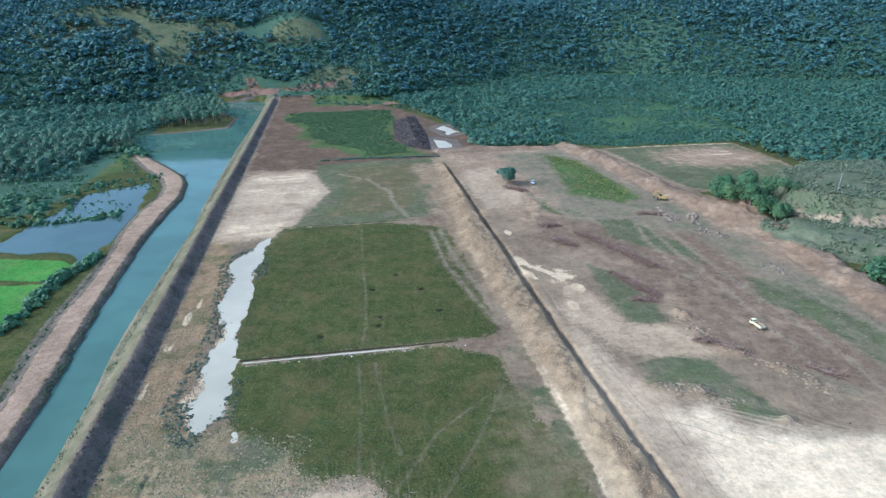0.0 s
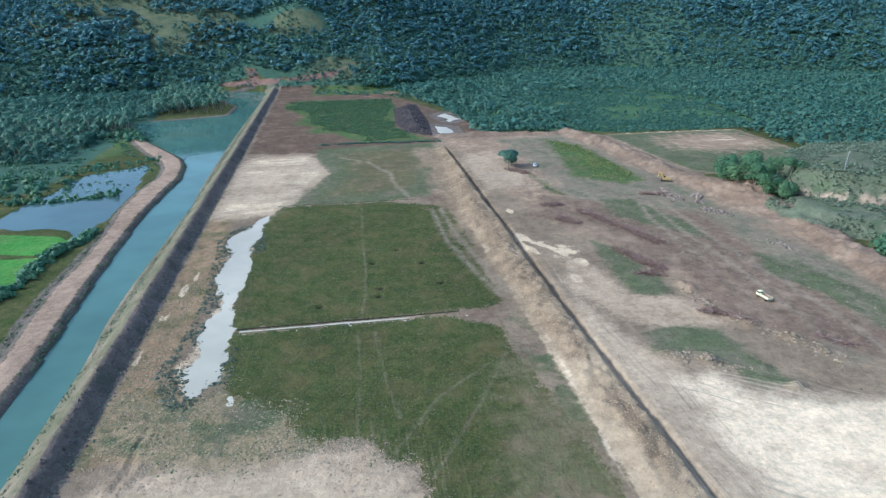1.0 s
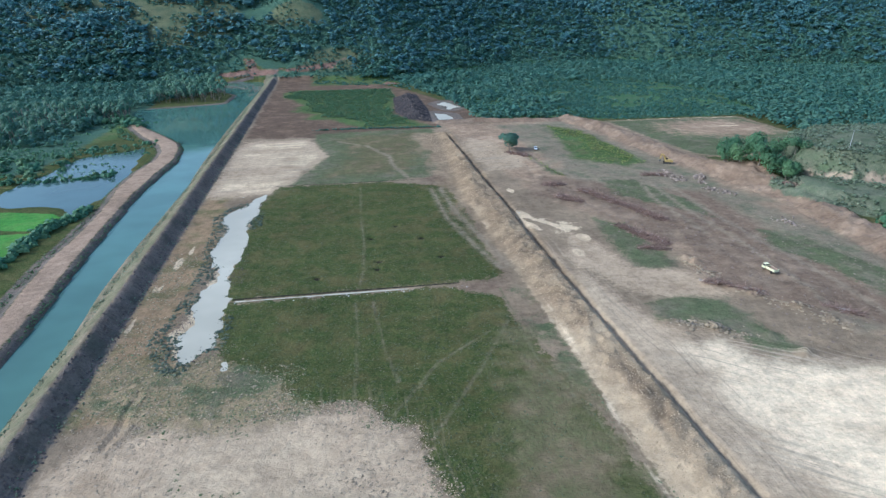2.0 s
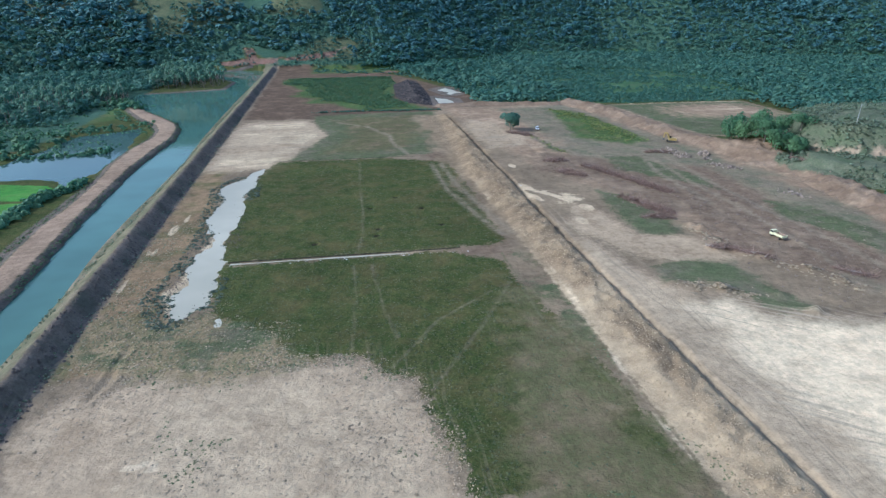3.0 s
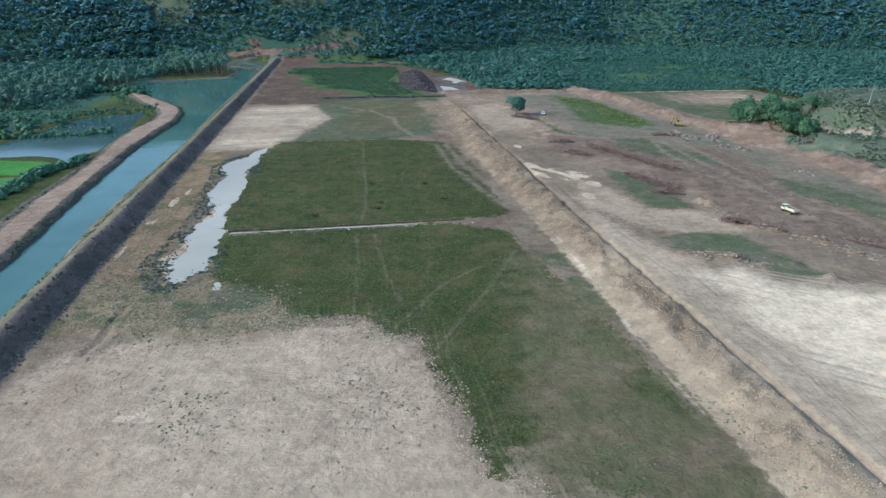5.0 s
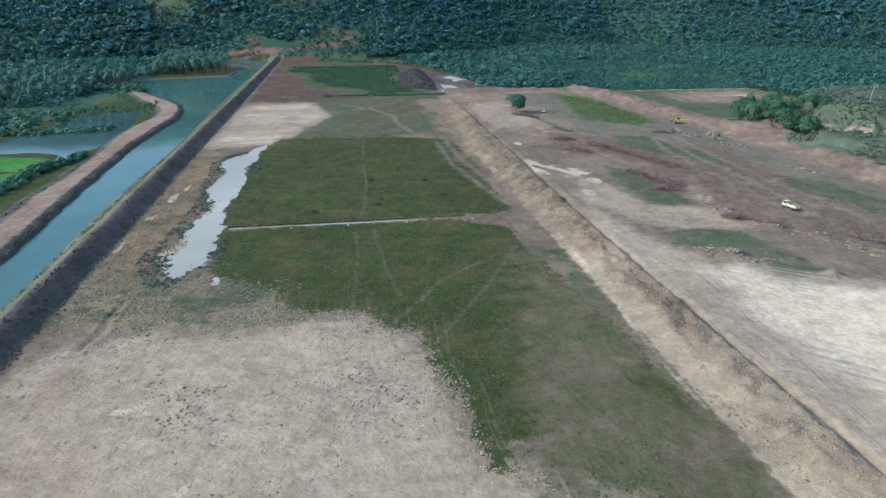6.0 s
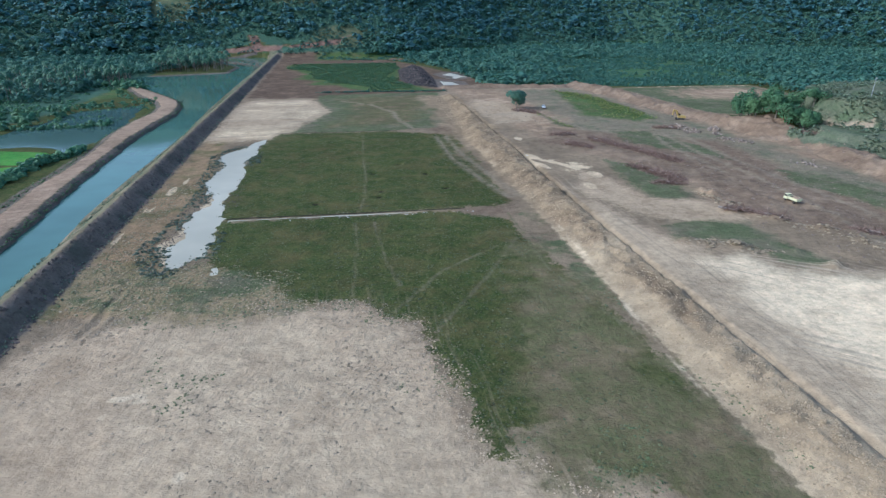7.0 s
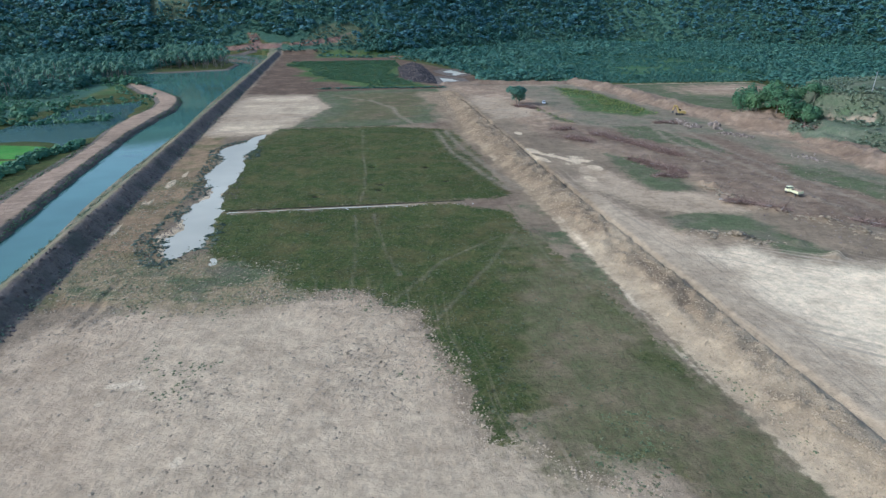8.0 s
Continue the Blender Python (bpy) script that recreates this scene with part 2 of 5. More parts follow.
def line(x, y, pts):
    """Distance to an open line, and how far along it (0 to 1)."""
    best, along = np.full(np.shape(x), 1e9), np.zeros(np.shape(x))
    for k, ((ax, ay), (bx, by)) in enumerate(zip(pts, pts[1:])):
        dx, dy = bx - ax, by - ay
        t = np.clip(((x - ax) * dx + (y - ay) * dy) / (dx * dx + dy * dy), 0, 1)
        d = np.hypot(x - ax - t * dx, y - ay - t * dy)
        along, best = np.where(d < best, (k + t) / (len(pts) - 1), along), np.minimum(best, d)
    return best, along


def step(v, lo, hi):
    t = np.clip((v - lo) / (hi - lo), 0, 1)
    return t * t * (3 - 2 * t)


def track(y, pts):
    return np.interp(y, [p[1] for p in pts], [p[0] for p in pts])


ROAD_R = [(-85, 40), (-85, 150), (-86, 173), (-88, 199), (-89.5, 233), (-91, 279), (-90, 318), (-88, 344), (-91, 371), (-96, 389), (-107, 409), (-119, 429), (-130, 446), (-146, 480)]
ROAD_L = [(-91, 40), (-91, 150), (-92, 161), (-94.5, 182), (-96, 206), (-95.5, 229), (-96.5, 257), (-100, 290), (-100, 320), (-97, 345), (-98.5, 366), (-106, 388), (-121, 413), (-134, 440), (-150, 478)]
CANAL = [(-82, -120), (-82, 140), (-83.5, 166), (-85.5, 193), (-87, 226), (-88.5, 249), (-90, 287), (-88.5, 321), (-86.5, 349), (-89, 375), (-95, 394), (-108, 415), (-126, 444), (-140, 470),
         (-150, 500), (-155, 531), (-125, 538), (-90, 552), (-88, 600), (-110, 640), (-115, 700), (-80, 712), (-72, 690), (-71, 629), (-72, 550), (-73, 462), (-73, 385), (-72, 324), (-70.5, 292), (-72, 243),
         (-73, 207), (-73, 179), (-71, 153), (-71, -120)]
BERM = [(168, 424), (174, 405), (180, 367), (183, 300), (189, 273), (195, 241), (196, 208), (190, 180), (186, 150), (184, 110), (184, 60)]
PUSHED = [(72, 430), (98, 431), (125, 428), (150, 423), (164, 426)]
BROKEN = [(72, 428), (160, 422), (172, 320), (172, 130), (122, 120), (112, 190), (90, 250), (75, 300)]
POND_L = [(-190, 292), (-154, 291), (-150, 309), (-147, 345), (-140, 362), (-112, 385), (-104, 374), (-103, 353), (-106, 290), (-103, 248), (-107, 256), (-118, 266), (-146, 274), (-195, 276)]
PUDDLE = [(-33, 271), (-34, 239), (-35, 208), (-34, 180), (-33, 163), (-32, 151), (-33.6, 138.7), (-38.8, 132.4), (-42, 132.1), (-48, 147.4), (-45, 153), (-44, 168), (-43, 181), (-43, 197), (-45, 206), (-45, 225), (-47, 242), (-40, 258)]
PUD_B = [(69.5, 236), (73, 220), (81, 214), (88, 210), (86, 205), (75, 203), (70, 215)]
POND_C = [(83, 515), (93, 528), (102, 496), (90, 484)]
POND_D = [(75, 474), (86, 462), (85, 440), (74, 436)]
MUD_PILE = [(52, 555), (74, 580), (72, 487), (67, 436), (52, 449), (47, 481)]
QUARRY = [(209, 250), (211, 236), (214, 228), (222, 221), (236, 214), (250, 205), (275, 199), (330, 185), (360, 240), (300, 300), (250, 300), (225, 285), (212, 268)]
TERRACE = [(192, 240), (190, 222), (196, 206), (206, 196), (222, 188), (250, 180), (275, 180), (275, 210), (225, 235), (208, 250)]
PITS = [(10, 209), (28, 206), (11, 187), (10, 181), (32, 188), (20, 221), (-9, 177)]
FURROW = [(-46.5, 123), (-47.5, 117), (-47.2, 110), (-48.5, 104)]
HEAPS = [(113, 168, 2.2, 1.3), (110, 152, 2.5, 1.2), (114, 147, 2.0, 1.0), (117, 144, 2.2, 1.2), (123, 133, 2.0, 1.1), (84, 131, 2.4, 1.1), (88, 129, 2.0, 1.0), (94, 127, 2.6, 1.1), (109, 112, 2.0, 1.0), (112, 172, 2.0, 1.0),
         (106, 121, 1.6, 0.8), (128, 126, 2.2, 0.9), (131, 120, 1.8, 0.9)]
ROUGH = [(96, 262), (126, 246), (150, 200), (146, 140), (130, 108), (112, 112), (112, 150), (120, 180), (104, 200)]
FOOT = [(-900, 600), (-400, 655), (-250, 690), (-140, 715), (-80, 700), (0, 690), (60, 690), (130, 740), (230, 815), (400, 865), (530, 770), (680, 735), (900, 640), (1500, 500)]


def hill(x, y):
    d = y - np.interp(x, [p[0] for p in FOOT], [p[1] for p in FOOT])
    d = np.maximum(d, 0)
    z = 430 * (1 - np.exp(-d * 0.44 / 430))
    z = z + step(d, 20, 200) * (26 * fbm(x, y, 190, 4) + 40 * fbm(x, y, 520, 2))
    z = z + 16 * np.exp(-((x + 42) / 38) ** 2 - ((y - 832) / 38) ** 2) + 14 * np.exp(-((x + 150) / 55) ** 2 - ((y - 840) / 45) ** 2)
    return np.maximum(z, 0) * (d > 0)


def relief(x, y):
    """Height of the ground in metres."""
    x, y = np.asarray(x, float), np.asarray(y, float)
    z = 0.22 * fbm(x, y, 14, 4) + 0.1 * fbm(x, y, 3, 2)
    z = z + hill(x, y)
    # canal, its earth road and the high bank on the field side
    fade = 1 - step(y, 725, 740)
    top = 3.5 + 0.3 * fbm(x, y, 9, 3)
    cr = -71.5 + 0.6 * fbm(y, y * 0 + 3, 12, 3)
    toe = -58.8 + 1.1 * fbm(y, y * 0 + 9, 10, 3)
    crest = -64.1 + 0.8 * fbm(y, y * 0 + 31, 16, 3)
    prof = np.where(x < crest, -0.4 + (top + 0.4) * step(x, cr, crest + 0.5), top * (1 - step(x, crest - 0.3, toe)))
    on = (x > -72.5) & (x < toe) & (y < 740)
    z = np.where(on, np.maximum(prof * fade + 0.1 * fbm(x, y, 3, 3), hill(x, y)), z)
    rl, rr = track(y, ROAD_L), track(y, ROAD_R)
    road = np.minimum(step(x, rl - 3.5, rl), 1 - step(x, rr, rr + 2.8))
    road = road * (1 - step(y, 462, 480))
    z = np.maximum(z, -0.9 + (1.9 + 0.15 * fbm(x, y, 4, 3)) * road * (y < 480) - 5.0 * (road <= 0))
    z = np.where((x < -71.5) & (x > -260) & (y < 700) & (road <= 0), z - 0.15, z)
    z = z - 2.2 * step(area(x, y, CANAL), -1.0, 1.5) * (road <= 0.05)
    z = z - 1.0 * step(area(x, y, POND_L) + 8.0 * fbm(x, y, 26, 4) - 1.5, -1.0, 2.0) * (road <= 0)
    # spoil ridge and ditch
    my = 1 - step(y, 385, 398)
    left = 53.0 + 1.6 * fbm(y, y * 0 + 50, 14, 4) + np.interp(y, [200, 255, 345, 390], [0, -2.0, 6, 9])
    cx = 64.2 + 0.45 * fbm(y, y * 0 + 70, 14, 2) + np.interp(y, [60, 150, 390], [1, 0, 3])
    h = (np.interp(y, [60, 130, 220], [1.7, 2.0, 2.6]) + 0.7 * fbm(x, y, 8, 3)) * my
    up, down = step(x, left, left + 9.5), 1 - step(x, cx, cx + 3.4)
    mound = h * np.minimum(up, down) + 1.2 * fbm(x, y, 2.4, 4) * np.minimum(up, down) * my
    ditch = np.interp(y, [60, 250], [1.1, 1.6]) * my * np.exp(-((x - cx - 3.8) / np.interp(y, [60, 250], [0.6, 1.0])) ** 2)
    z = z + mound - ditch
    # berm of red earth
    d, _ = line(x, y, BERM)
    z = z + ((3.2 + 1.2 * fbm(x, y, 26, 3)) * (1 - step(d + 3.4 * fbm(x, y, 9, 5), 0.5, 11)) + 1.5 * fbm(x, y, 3.2, 3)) * (1 - step(d, 9, 13))
    d, _ = line(x, y, PUSHED)
    z = z + (1.9 + 1.5 * fbm(x, y, 7, 3)) * (1 - step(d, 0.8, 4.5))
    z = z + (0.75 * np.abs(fbm(x, y, 9, 4)) + 0.35 * fbm(x, y, 3.5, 3)) * step(area(x, y, BROKEN), -3, 8)
    # heap of black soil, puddles
    a = area(x, y, MUD_PILE)
    z = z + 5.0 * step(a, -2, 14) + 1.2 * fbm(x, y, 5, 3) * step(a, -1, 5)
    z = z - 0.3 * step(np.minimum(area(x, y, PUD_B) + 1.0, 16 * fbm(x * 0.8 + y * 0.5, y * 0.25 - x * 0.2, 5, 3) - 1.0), -0.5, 1.5)
    for poly, deep in ((PUDDLE, 0.42), (POND_C, 0.5), (POND_D, 0.5)):
        z = z - deep * step(np.minimum(area(x, y, poly) + 0.5 + 6.5 * fbm(x * 1.5, y * 0.7, 10, 6) + 2.2 * fbm(x, y, 4, 3), 2 * area(x, y, poly) + 2), -0.5, 3.5)
    z = z - 0.4 * np.exp(-((y - 165.0 - 0.3 * fbm(x, y, 9, 3)) / 0.42) ** 2) * step(x, -33, -31) * (1 - step(x, 17, 20))
    furrow = line(x, y, FURROW)[0] + 0.9 * fbm(x, y, 5, 3)
    z = z - 0.25 * np.exp(-(furrow / 0.5) ** 2) + 0.2 * np.exp(-((furrow - 1.3) / 0.6) ** 2)
    for hx, hy in PITS:
        z = z - 1.3 * np.exp(-((x - hx) / 0.9) ** 2 - ((y - hy) / 1.0) ** 2) + 0.3 * np.exp(-((x - hx - 1.6) / 0.9) ** 2 - ((y - hy) / 1.0) ** 2)
    for hx, hy, r, h in HEAPS:
        z = z + h * np.exp(-((x - hx) / r) ** 2 - ((y - hy) / r) ** 2) * (1 + 1.2 * fbm(x, y, 2.5, 3))
    z = z + 0.8 * np.maximum(fbm(x, y, 7, 4), 0) * step(area(x, y, ROUGH), -2, 8)
    z = z + 3.0 * fbm(x, y, 11, 4) * step(most(x, y, SCARS), -4, 4)
    # quarried knoll with its terrace
    a = area(x, y, QUARRY) + 5 * fbm(x, y, 13, 4)
    z = z + 17 * step(a, -1, 9) + 2.5 * step(a, 8, 40) + 1.5 * fbm(x, y, 9, 4) * step(a, -6, 6)
    z = z + 8.5 * np.exp(-((x - 209) / 14) ** 2 - ((y - 265) / 19) ** 2) * (1 - step(area(x, y, QUARRY), -6, 4))
    a = area(x, y, TERRACE) + 4 * fbm(x, y, 15, 3)
    z = np.where(a > -6, np.maximum(z, 6.5 * step(a, -2, 12) + 1.0 * fbm(x, y, 7, 3)), z)
    return z


GRASS_A = [(-28, 283), (20, 283), (49, 272), (50, 224), (48, 168), (32, 166.5), (-35, 166), (-36, 176), (-36, 208), (-35, 245), (-33, 262)]
GRASS_B = [(-35, 164), (-3, 164), (28, 164), (43, 156), (45.3, 130), (48.8, 107), (50.5, 86), (50.9, 69), (51.9, 60), (51, 40), (30, 36), (34, 52), (24.4, 56.4), (22.9, 60.8), (16.7, 62.9), (16.8, 70), (15.8, 82),
           (13.2, 90), (12.9, 101.5), (6.6, 102.5), (1.6, 110.6), (-7.3, 112), (-12.7, 112), (-17, 124), (-31, 133), (-34, 145)]
GRASS_C = [(-14, 404), (64, 410), (60, 345), (50, 300), (44, 290), (20, 284), (-24, 284), (-12, 320), (-5, 340), (-13, 379)]
SAND_A = [(-55, 387), (-17, 387), (-5, 340), (-18, 307), (-20, 290), (-32, 272), (-52, 269), (-59, 270), (-57, 310), (-57, 350)]
SAND_R = [(80, 60), (78, 96), (80, 118), (92, 121), (97, 112), (116, 106), (150, 100), (150, 30), (86, 30)]
NEAR_SAND = [(-58, 30), (-58, 100), (-40, 112), (-24, 106), (-12, 110), (2, 109), (12, 100), (15, 82), (17, 62), (34, 50), (34, 30)]
PATCHES = [
    [(98, 215), (107, 208), (107, 165), (93, 167), (94, 194)],
    [(84.8, 144.4), (94.7, 145.8), (107.3, 142), (107.6, 131), (109.6, 113), (100, 113), (98, 122), (95, 130.7), (82.5, 133)],
    [(154, 193), (164, 186), (171, 146), (172, 110), (155, 128), (154, 157), (146, 175)],
    [(124, 271), (139, 264), (149, 225), (145, 209), (132, 228), (121, 244)],
    [(104, 326), (110, 277), (104, 281)],
    [(-56, 134), (-40, 128), (-31, 133), (-17, 128), (-10, 113), (-22, 108), (-40, 112), (-57, 122)],
]
BRIGHT = [
    [(142, 404), (159, 384), (162, 298), (148, 290), (127, 310), (134, 351)],
    [(-46, 603), (-33, 620), (55, 617), (54, 554), (43, 470), (64, 420), (16, 419), (9, 434), (-2, 455), (-23, 459), (-15, 481), (-33, 495), (-25, 529), (-44, 573)],
    [(-190, 440), (-176, 464), (-152, 472), (-138, 448), (-136, 412), (-149, 402), (-176, 372), (-200, 380)],
]
RICE = [[(-200, 266), (-143, 267), (-117, 260), (-108, 252), (-112, 238), (-160, 250)], [(-200, 244), (-113, 236), (-112, 197), (-112, 150), (-200, 150)]]
TAN = [[(80, 376), (94, 359), (101, 315), (94, 298), (75, 294), (73, 350)], [(88, 195), (91, 168), (106, 163), (111, 144.5), (104, 142.5), (86, 147), (79, 159), (73, 182), (83, 201)],
       [(67, 30), (67, 170), (74, 165), (78, 140), (86, 118), (92, 30)]]
MEADOW = [(172, 432), (185, 470), (195, 540), (232, 640), (306, 640), (350, 580), (322, 436), (292, 420), (205, 420)]
PADDY = [(192, 412), (292, 412), (291, 384), (286, 323), (212, 300), (198, 312)]


TRAILS = [[(143, 268), (134, 238), (133, 215), (132, 192)], [(152, 266), (148, 218), (147, 180), (148, 146), (145, 119)], [(145, 266), (140, 220), (139, 179), (136, 145), (130, 119)],
          [(102, 315), (113, 273), (137, 267), (162, 269)], [(41, 268), (41, 226), (45, 198), (49, 176)], [(45, 268), (46, 228), (50, 198), (53, 175)], [(1, 377), (17, 363), (28, 334), (28, 313), (33, 288)]]
# small pale smears: x, y, half width, half length
DABS = [(-57.2, 154, 0.7, 4.5), (-56.6, 177, 0.6, 2.5), (-55.0, 178, 0.5, 2.8), (-54.0, 197, 1.1, 5), (-52.0, 207, 0.8, 4), (-31.5, 152, 0.6, 5), (-35.5, 83.5, 1.6, 0.7), (-33.0, 84.3, 1.5, 0.5), (-32.4, 82.6, 1.2, 0.6),
        (-36.5, 79.4, 0.6, 0.7), (-23, 65, 0.8, 1.0), (86, 196, 2.5, 4), (79, 183, 2.0, 3.5), (76, 258, 1.6, 4), (266, 383, 9, 1.6), (272, 390, 5, 1.2)]


CLEAR = [(-130, 735), (-112, 708), (-62, 700), (-20, 690), (30, 690), (14, 740), (-20, 738), (-60, 732), (-78, 745), (-92, 772), (-104, 755)]
SCARS = [[(-128, 724), (-108, 714), (-62, 712), (-60, 719), (-80, 724), (-88, 746), (-97, 750), (-92, 726)], [(-58, 722), (-48, 716), (0, 716), (16, 736), (0, 728), (-22, 723)], [(46, 648), (58, 676), (68, 652)], [(24, 640), (36, 650), (40, 636)]]


EDGE_Y, EDGE_X = (440, 500, 560, 640, 700, 745), (106, 103, 96, 78, 56, 34)


def most(x, y, polys):
    return np.max([area(x, y, p) for p in polys], axis=0)


def zones(x, y):
    """How far inside each kind of surface a place lies, in metres."""
    out = {}
    foot = y - np.interp(x, [p[0] for p in FOOT], [p[1] for p in FOOT])
    site = area(x, y, [(-72, -200), (-72, 700), (-20, 735), (30, 690), (70, 600), (100, 500), (105, 440), (165, 425), (190, 412), (200, 250), (192, 150), (190, -200)])
    out["tan"] = np.maximum.reduce([most(x, y, TAN), area(x, y, NEAR_SAND) - 2, area(x, y, SAND_A)])
    near = np.minimum(area(x, y, NEAR_SAND), np.minimum(x + 34 + (y - 80) * 0.25, 104 - y)) * 0.6 + 9 * fbm(x * 1.6, y * 0.6, 18, 3)
    out["chalk"] = np.maximum.reduce([near - 1.0, area(x, y, TAN[2]) - 1.0, np.minimum(area(x, y, SAND_A) - 2, 30 * fbm(x * 0.4 + y * 0.2, y * 0.9 - x * 0.1, 11, 5) + 0.5)])
    d, _ = line(x, y, BERM)
    far_earth = [(-57, 396), (-57, 735), (-20, 740), (30, 700), (72, 640), (75, 430), (66, 408), (10, 405), (-10, 392)]
    red = [[(-33, 416), (-27, 444), (-2, 457), (11, 430), (5, 414)], [(34, 300), (50, 322), (62, 300), (60, 275), (50, 272), (36, 284)], [(32, 166.5), (49, 167), (48, 158), (33, 159)], [(68, 440), (165, 440), (165, 420), (75, 420)],
           [(95, 280), (120, 265), (160, 240), (160, 150), (150, 110), (112, 150), (118, 180), (100, 225), (84, 250)], [(47, 640), (60, 675), (66, 640)]]
    out["loam"] = np.maximum(area(x, y, far_earth), area(x, y, [(60, 700), (76, 640), (94, 560), (104, 500), (109, 436), (66, 424), (58, 600)]))
    out["brown"] = area(x, y, [(72, 446), (165, 440), (188, 300), (190, 110), (150, 108), (112, 150), (110, 200), (88, 250), (80, 300)])
    out["brown"] = np.maximum(out["brown"], area(x, y, PADDY) + 1)
    out["veil"] = area(x, y, [(100, 420), (165, 430), (185, 300), (190, 110), (125, 110), (116, 190), (104, 240)]) - 8
    out["berm"] = np.maximum(9.5 - line(x, y, BERM)[0], 5.0 - line(x, y, PUSHED)[0])
    out["black"] = area(x, y, MUD_PILE) + 1
    out["scar"] = most(x, y, SCARS)
    out["red"] = np.maximum(most(x, y, red), 9 - d)
    wd = np.minimum(0.25 - np.abs(y - 165.0 - 0.3 * fbm(x, y, 9, 3)), np.minimum(x + 33, 19 - x))
    wd2 = np.minimum(0.4 - np.abs(y - 283.5), np.minimum(x + 30, 2 - x))
    dab = np.max([(1 - np.hypot((x - a) / rx, (y - b) / ry)) * min(rx, ry) * 5 for a, b, rx, ry in DABS], axis=0)
    out["pale"] = np.maximum.reduce([dab, np.minimum(area(x, y, SAND_A) - 5, 22 * fbm(x * 0.3 + y * 0.1, y, 9, 4) - 4.5), np.minimum(area(x, y, PUD_B) + 1.5, 14 * fbm(x * 0.8 + y * 0.5, y * 0.25 - x * 0.2, 5, 3) + 3.0), area(x, y, PUDDLE) - 1.5, wd * 4 - 0.55, wd2 * 4 - 0.55, 1.4 - line(x, y, [(207, 416), (250, 416), (292, 414)])[0]])
    out["white"] = area(x, y, SAND_R) - 1.5
    scrap = np.max([(1 - np.hypot((x - a) / rx, (y - b) / ry)) * min(rx, ry) * 5 + 0.3 for a, b, rx, ry in DABS[6:11]], axis=0)
    out["lime"] = np.maximum(scrap, 0.12 - line(x, y, [(55.5, 150), (55, 132), (54.2, 118), (53.4, 104), (52.8, 92), (52.4, 80), (52.8, 70)])[0] + 1.3 * fbm(x, y, 9, 4))
    out["mottle"] = area(x, y, PATCHES[-1]) + 3
    out["umber"] = np.minimum(np.minimum(x - 53, 68 - x), 392 - y) * 0.8 + np.clip((y - 135) * 0.08, -6, 5) + 9 * fbm(x, y * 0.5, 9, 4) - 2.0
    out["verge"] = np.minimum(np.minimum(x + 72.2, -64.2 - x), 735 - y)
    # shadow lines along grass edges and the pits' shade, both painted as dark colour
    edge = np.maximum(np.minimum(0.42 - np.abs(y - 166.15 - 0.3 * fbm(x, y, 9, 3)), np.minimum(x + 33, 34 - x)), np.minimum(0.38 - np.abs(y - 284.4), np.minimum(x + 30, 36 - x)))
    out["shade"] = np.maximum(edge, 1.1 - np.min([np.hypot(x - a, y - b) for a, b in PITS], axis=0))
    paddy = area(x, y, PADDY)
    weedy = np.minimum(area(x, y, PATCHES[-1]) + 3, 10 * fbm(x, y, 6, 4) - 2.6)
    out["thin"] = np.maximum.reduce([most(x, y, [GRASS_C] + PATCHES[:-1]), weedy, 6.5 - np.hypot((x + 22) * 0.8, y - 125), np.minimum(np.minimum(3.2 - np.abs(x - 50.5), 160 - y), 10 * fbm(x, y, 7, 4) - 1.2), np.minimum(paddy + 1, 0.22 * (np.hypot((x - 256) / 1.5, y - 378) - 27))])
    out["grass"] = np.maximum.reduce([area(x, y, GRASS_A), np.minimum(area(x, y, GRASS_B), (y - 57) * 0.35 + 14 * fbm(x, y, 9, 3)), np.minimum(np.minimum(-site - 2, 40), -4 - paddy)])
    out["dry"] = np.maximum(area(x, y, GRASS_C) - 14, np.minimum(area(x, y, GRASS_B), area(x, y, [(18, 40), (26, 84), (34, 112), (40, 140), (50, 140), (56, 40)]) - 1))
    out["ochre"] = area(x, y, [(-58.5, 110), (-58.5, 300), (-54, 300), (-46, 250), (-44, 205), (-46, 150), (-38, 128), (-44, 112)])
    out["olive"] = np.maximum.reduce([20 - np.hypot((x + 42) * 0.6, y - 815), 42 - np.hypot((x + 235) * 0.34, (y - 845) * 0.5), 26 - np.hypot((x - 8) * 0.7, y - 735)])
    out["rut_y"] = np.maximum(np.minimum(np.minimum(x - 69.5, 80 - x) + 3, (200 - y) * 0.12), np.minimum(area(x, y, NEAR_SAND) * 0.3, -0.6))
    out["rut_x"] = np.maximum(area(x, y, SAND_A) + 3, area(x, y, TAN[0]) + 4)
    out["rut_d"] = np.minimum(area(x, y, SAND_R) + 6, np.maximum(10 - np.abs(y - 108 - 0.05 * x), 7 - np.abs(x - 84 + (y - 70) * 0.5)))
    out["bright"] = np.maximum(most(x, y, BRIGHT), np.minimum(np.minimum(y - 655, 745 - y), np.minimum(x + 22, 66 - x)))
    out["meadow"] = np.maximum(area(x, y, MEADOW), np.minimum(np.minimum(y - 436, x - np.interp(y, EDGE_Y, EDGE_X)), -6 - paddy))
    out["rice"] = most(x, y, RICE)
    inm = np.minimum(np.minimum(x - 53.5, 67.0 - x), 392 - y)
    out["spoil"] = np.maximum(inm, -20)
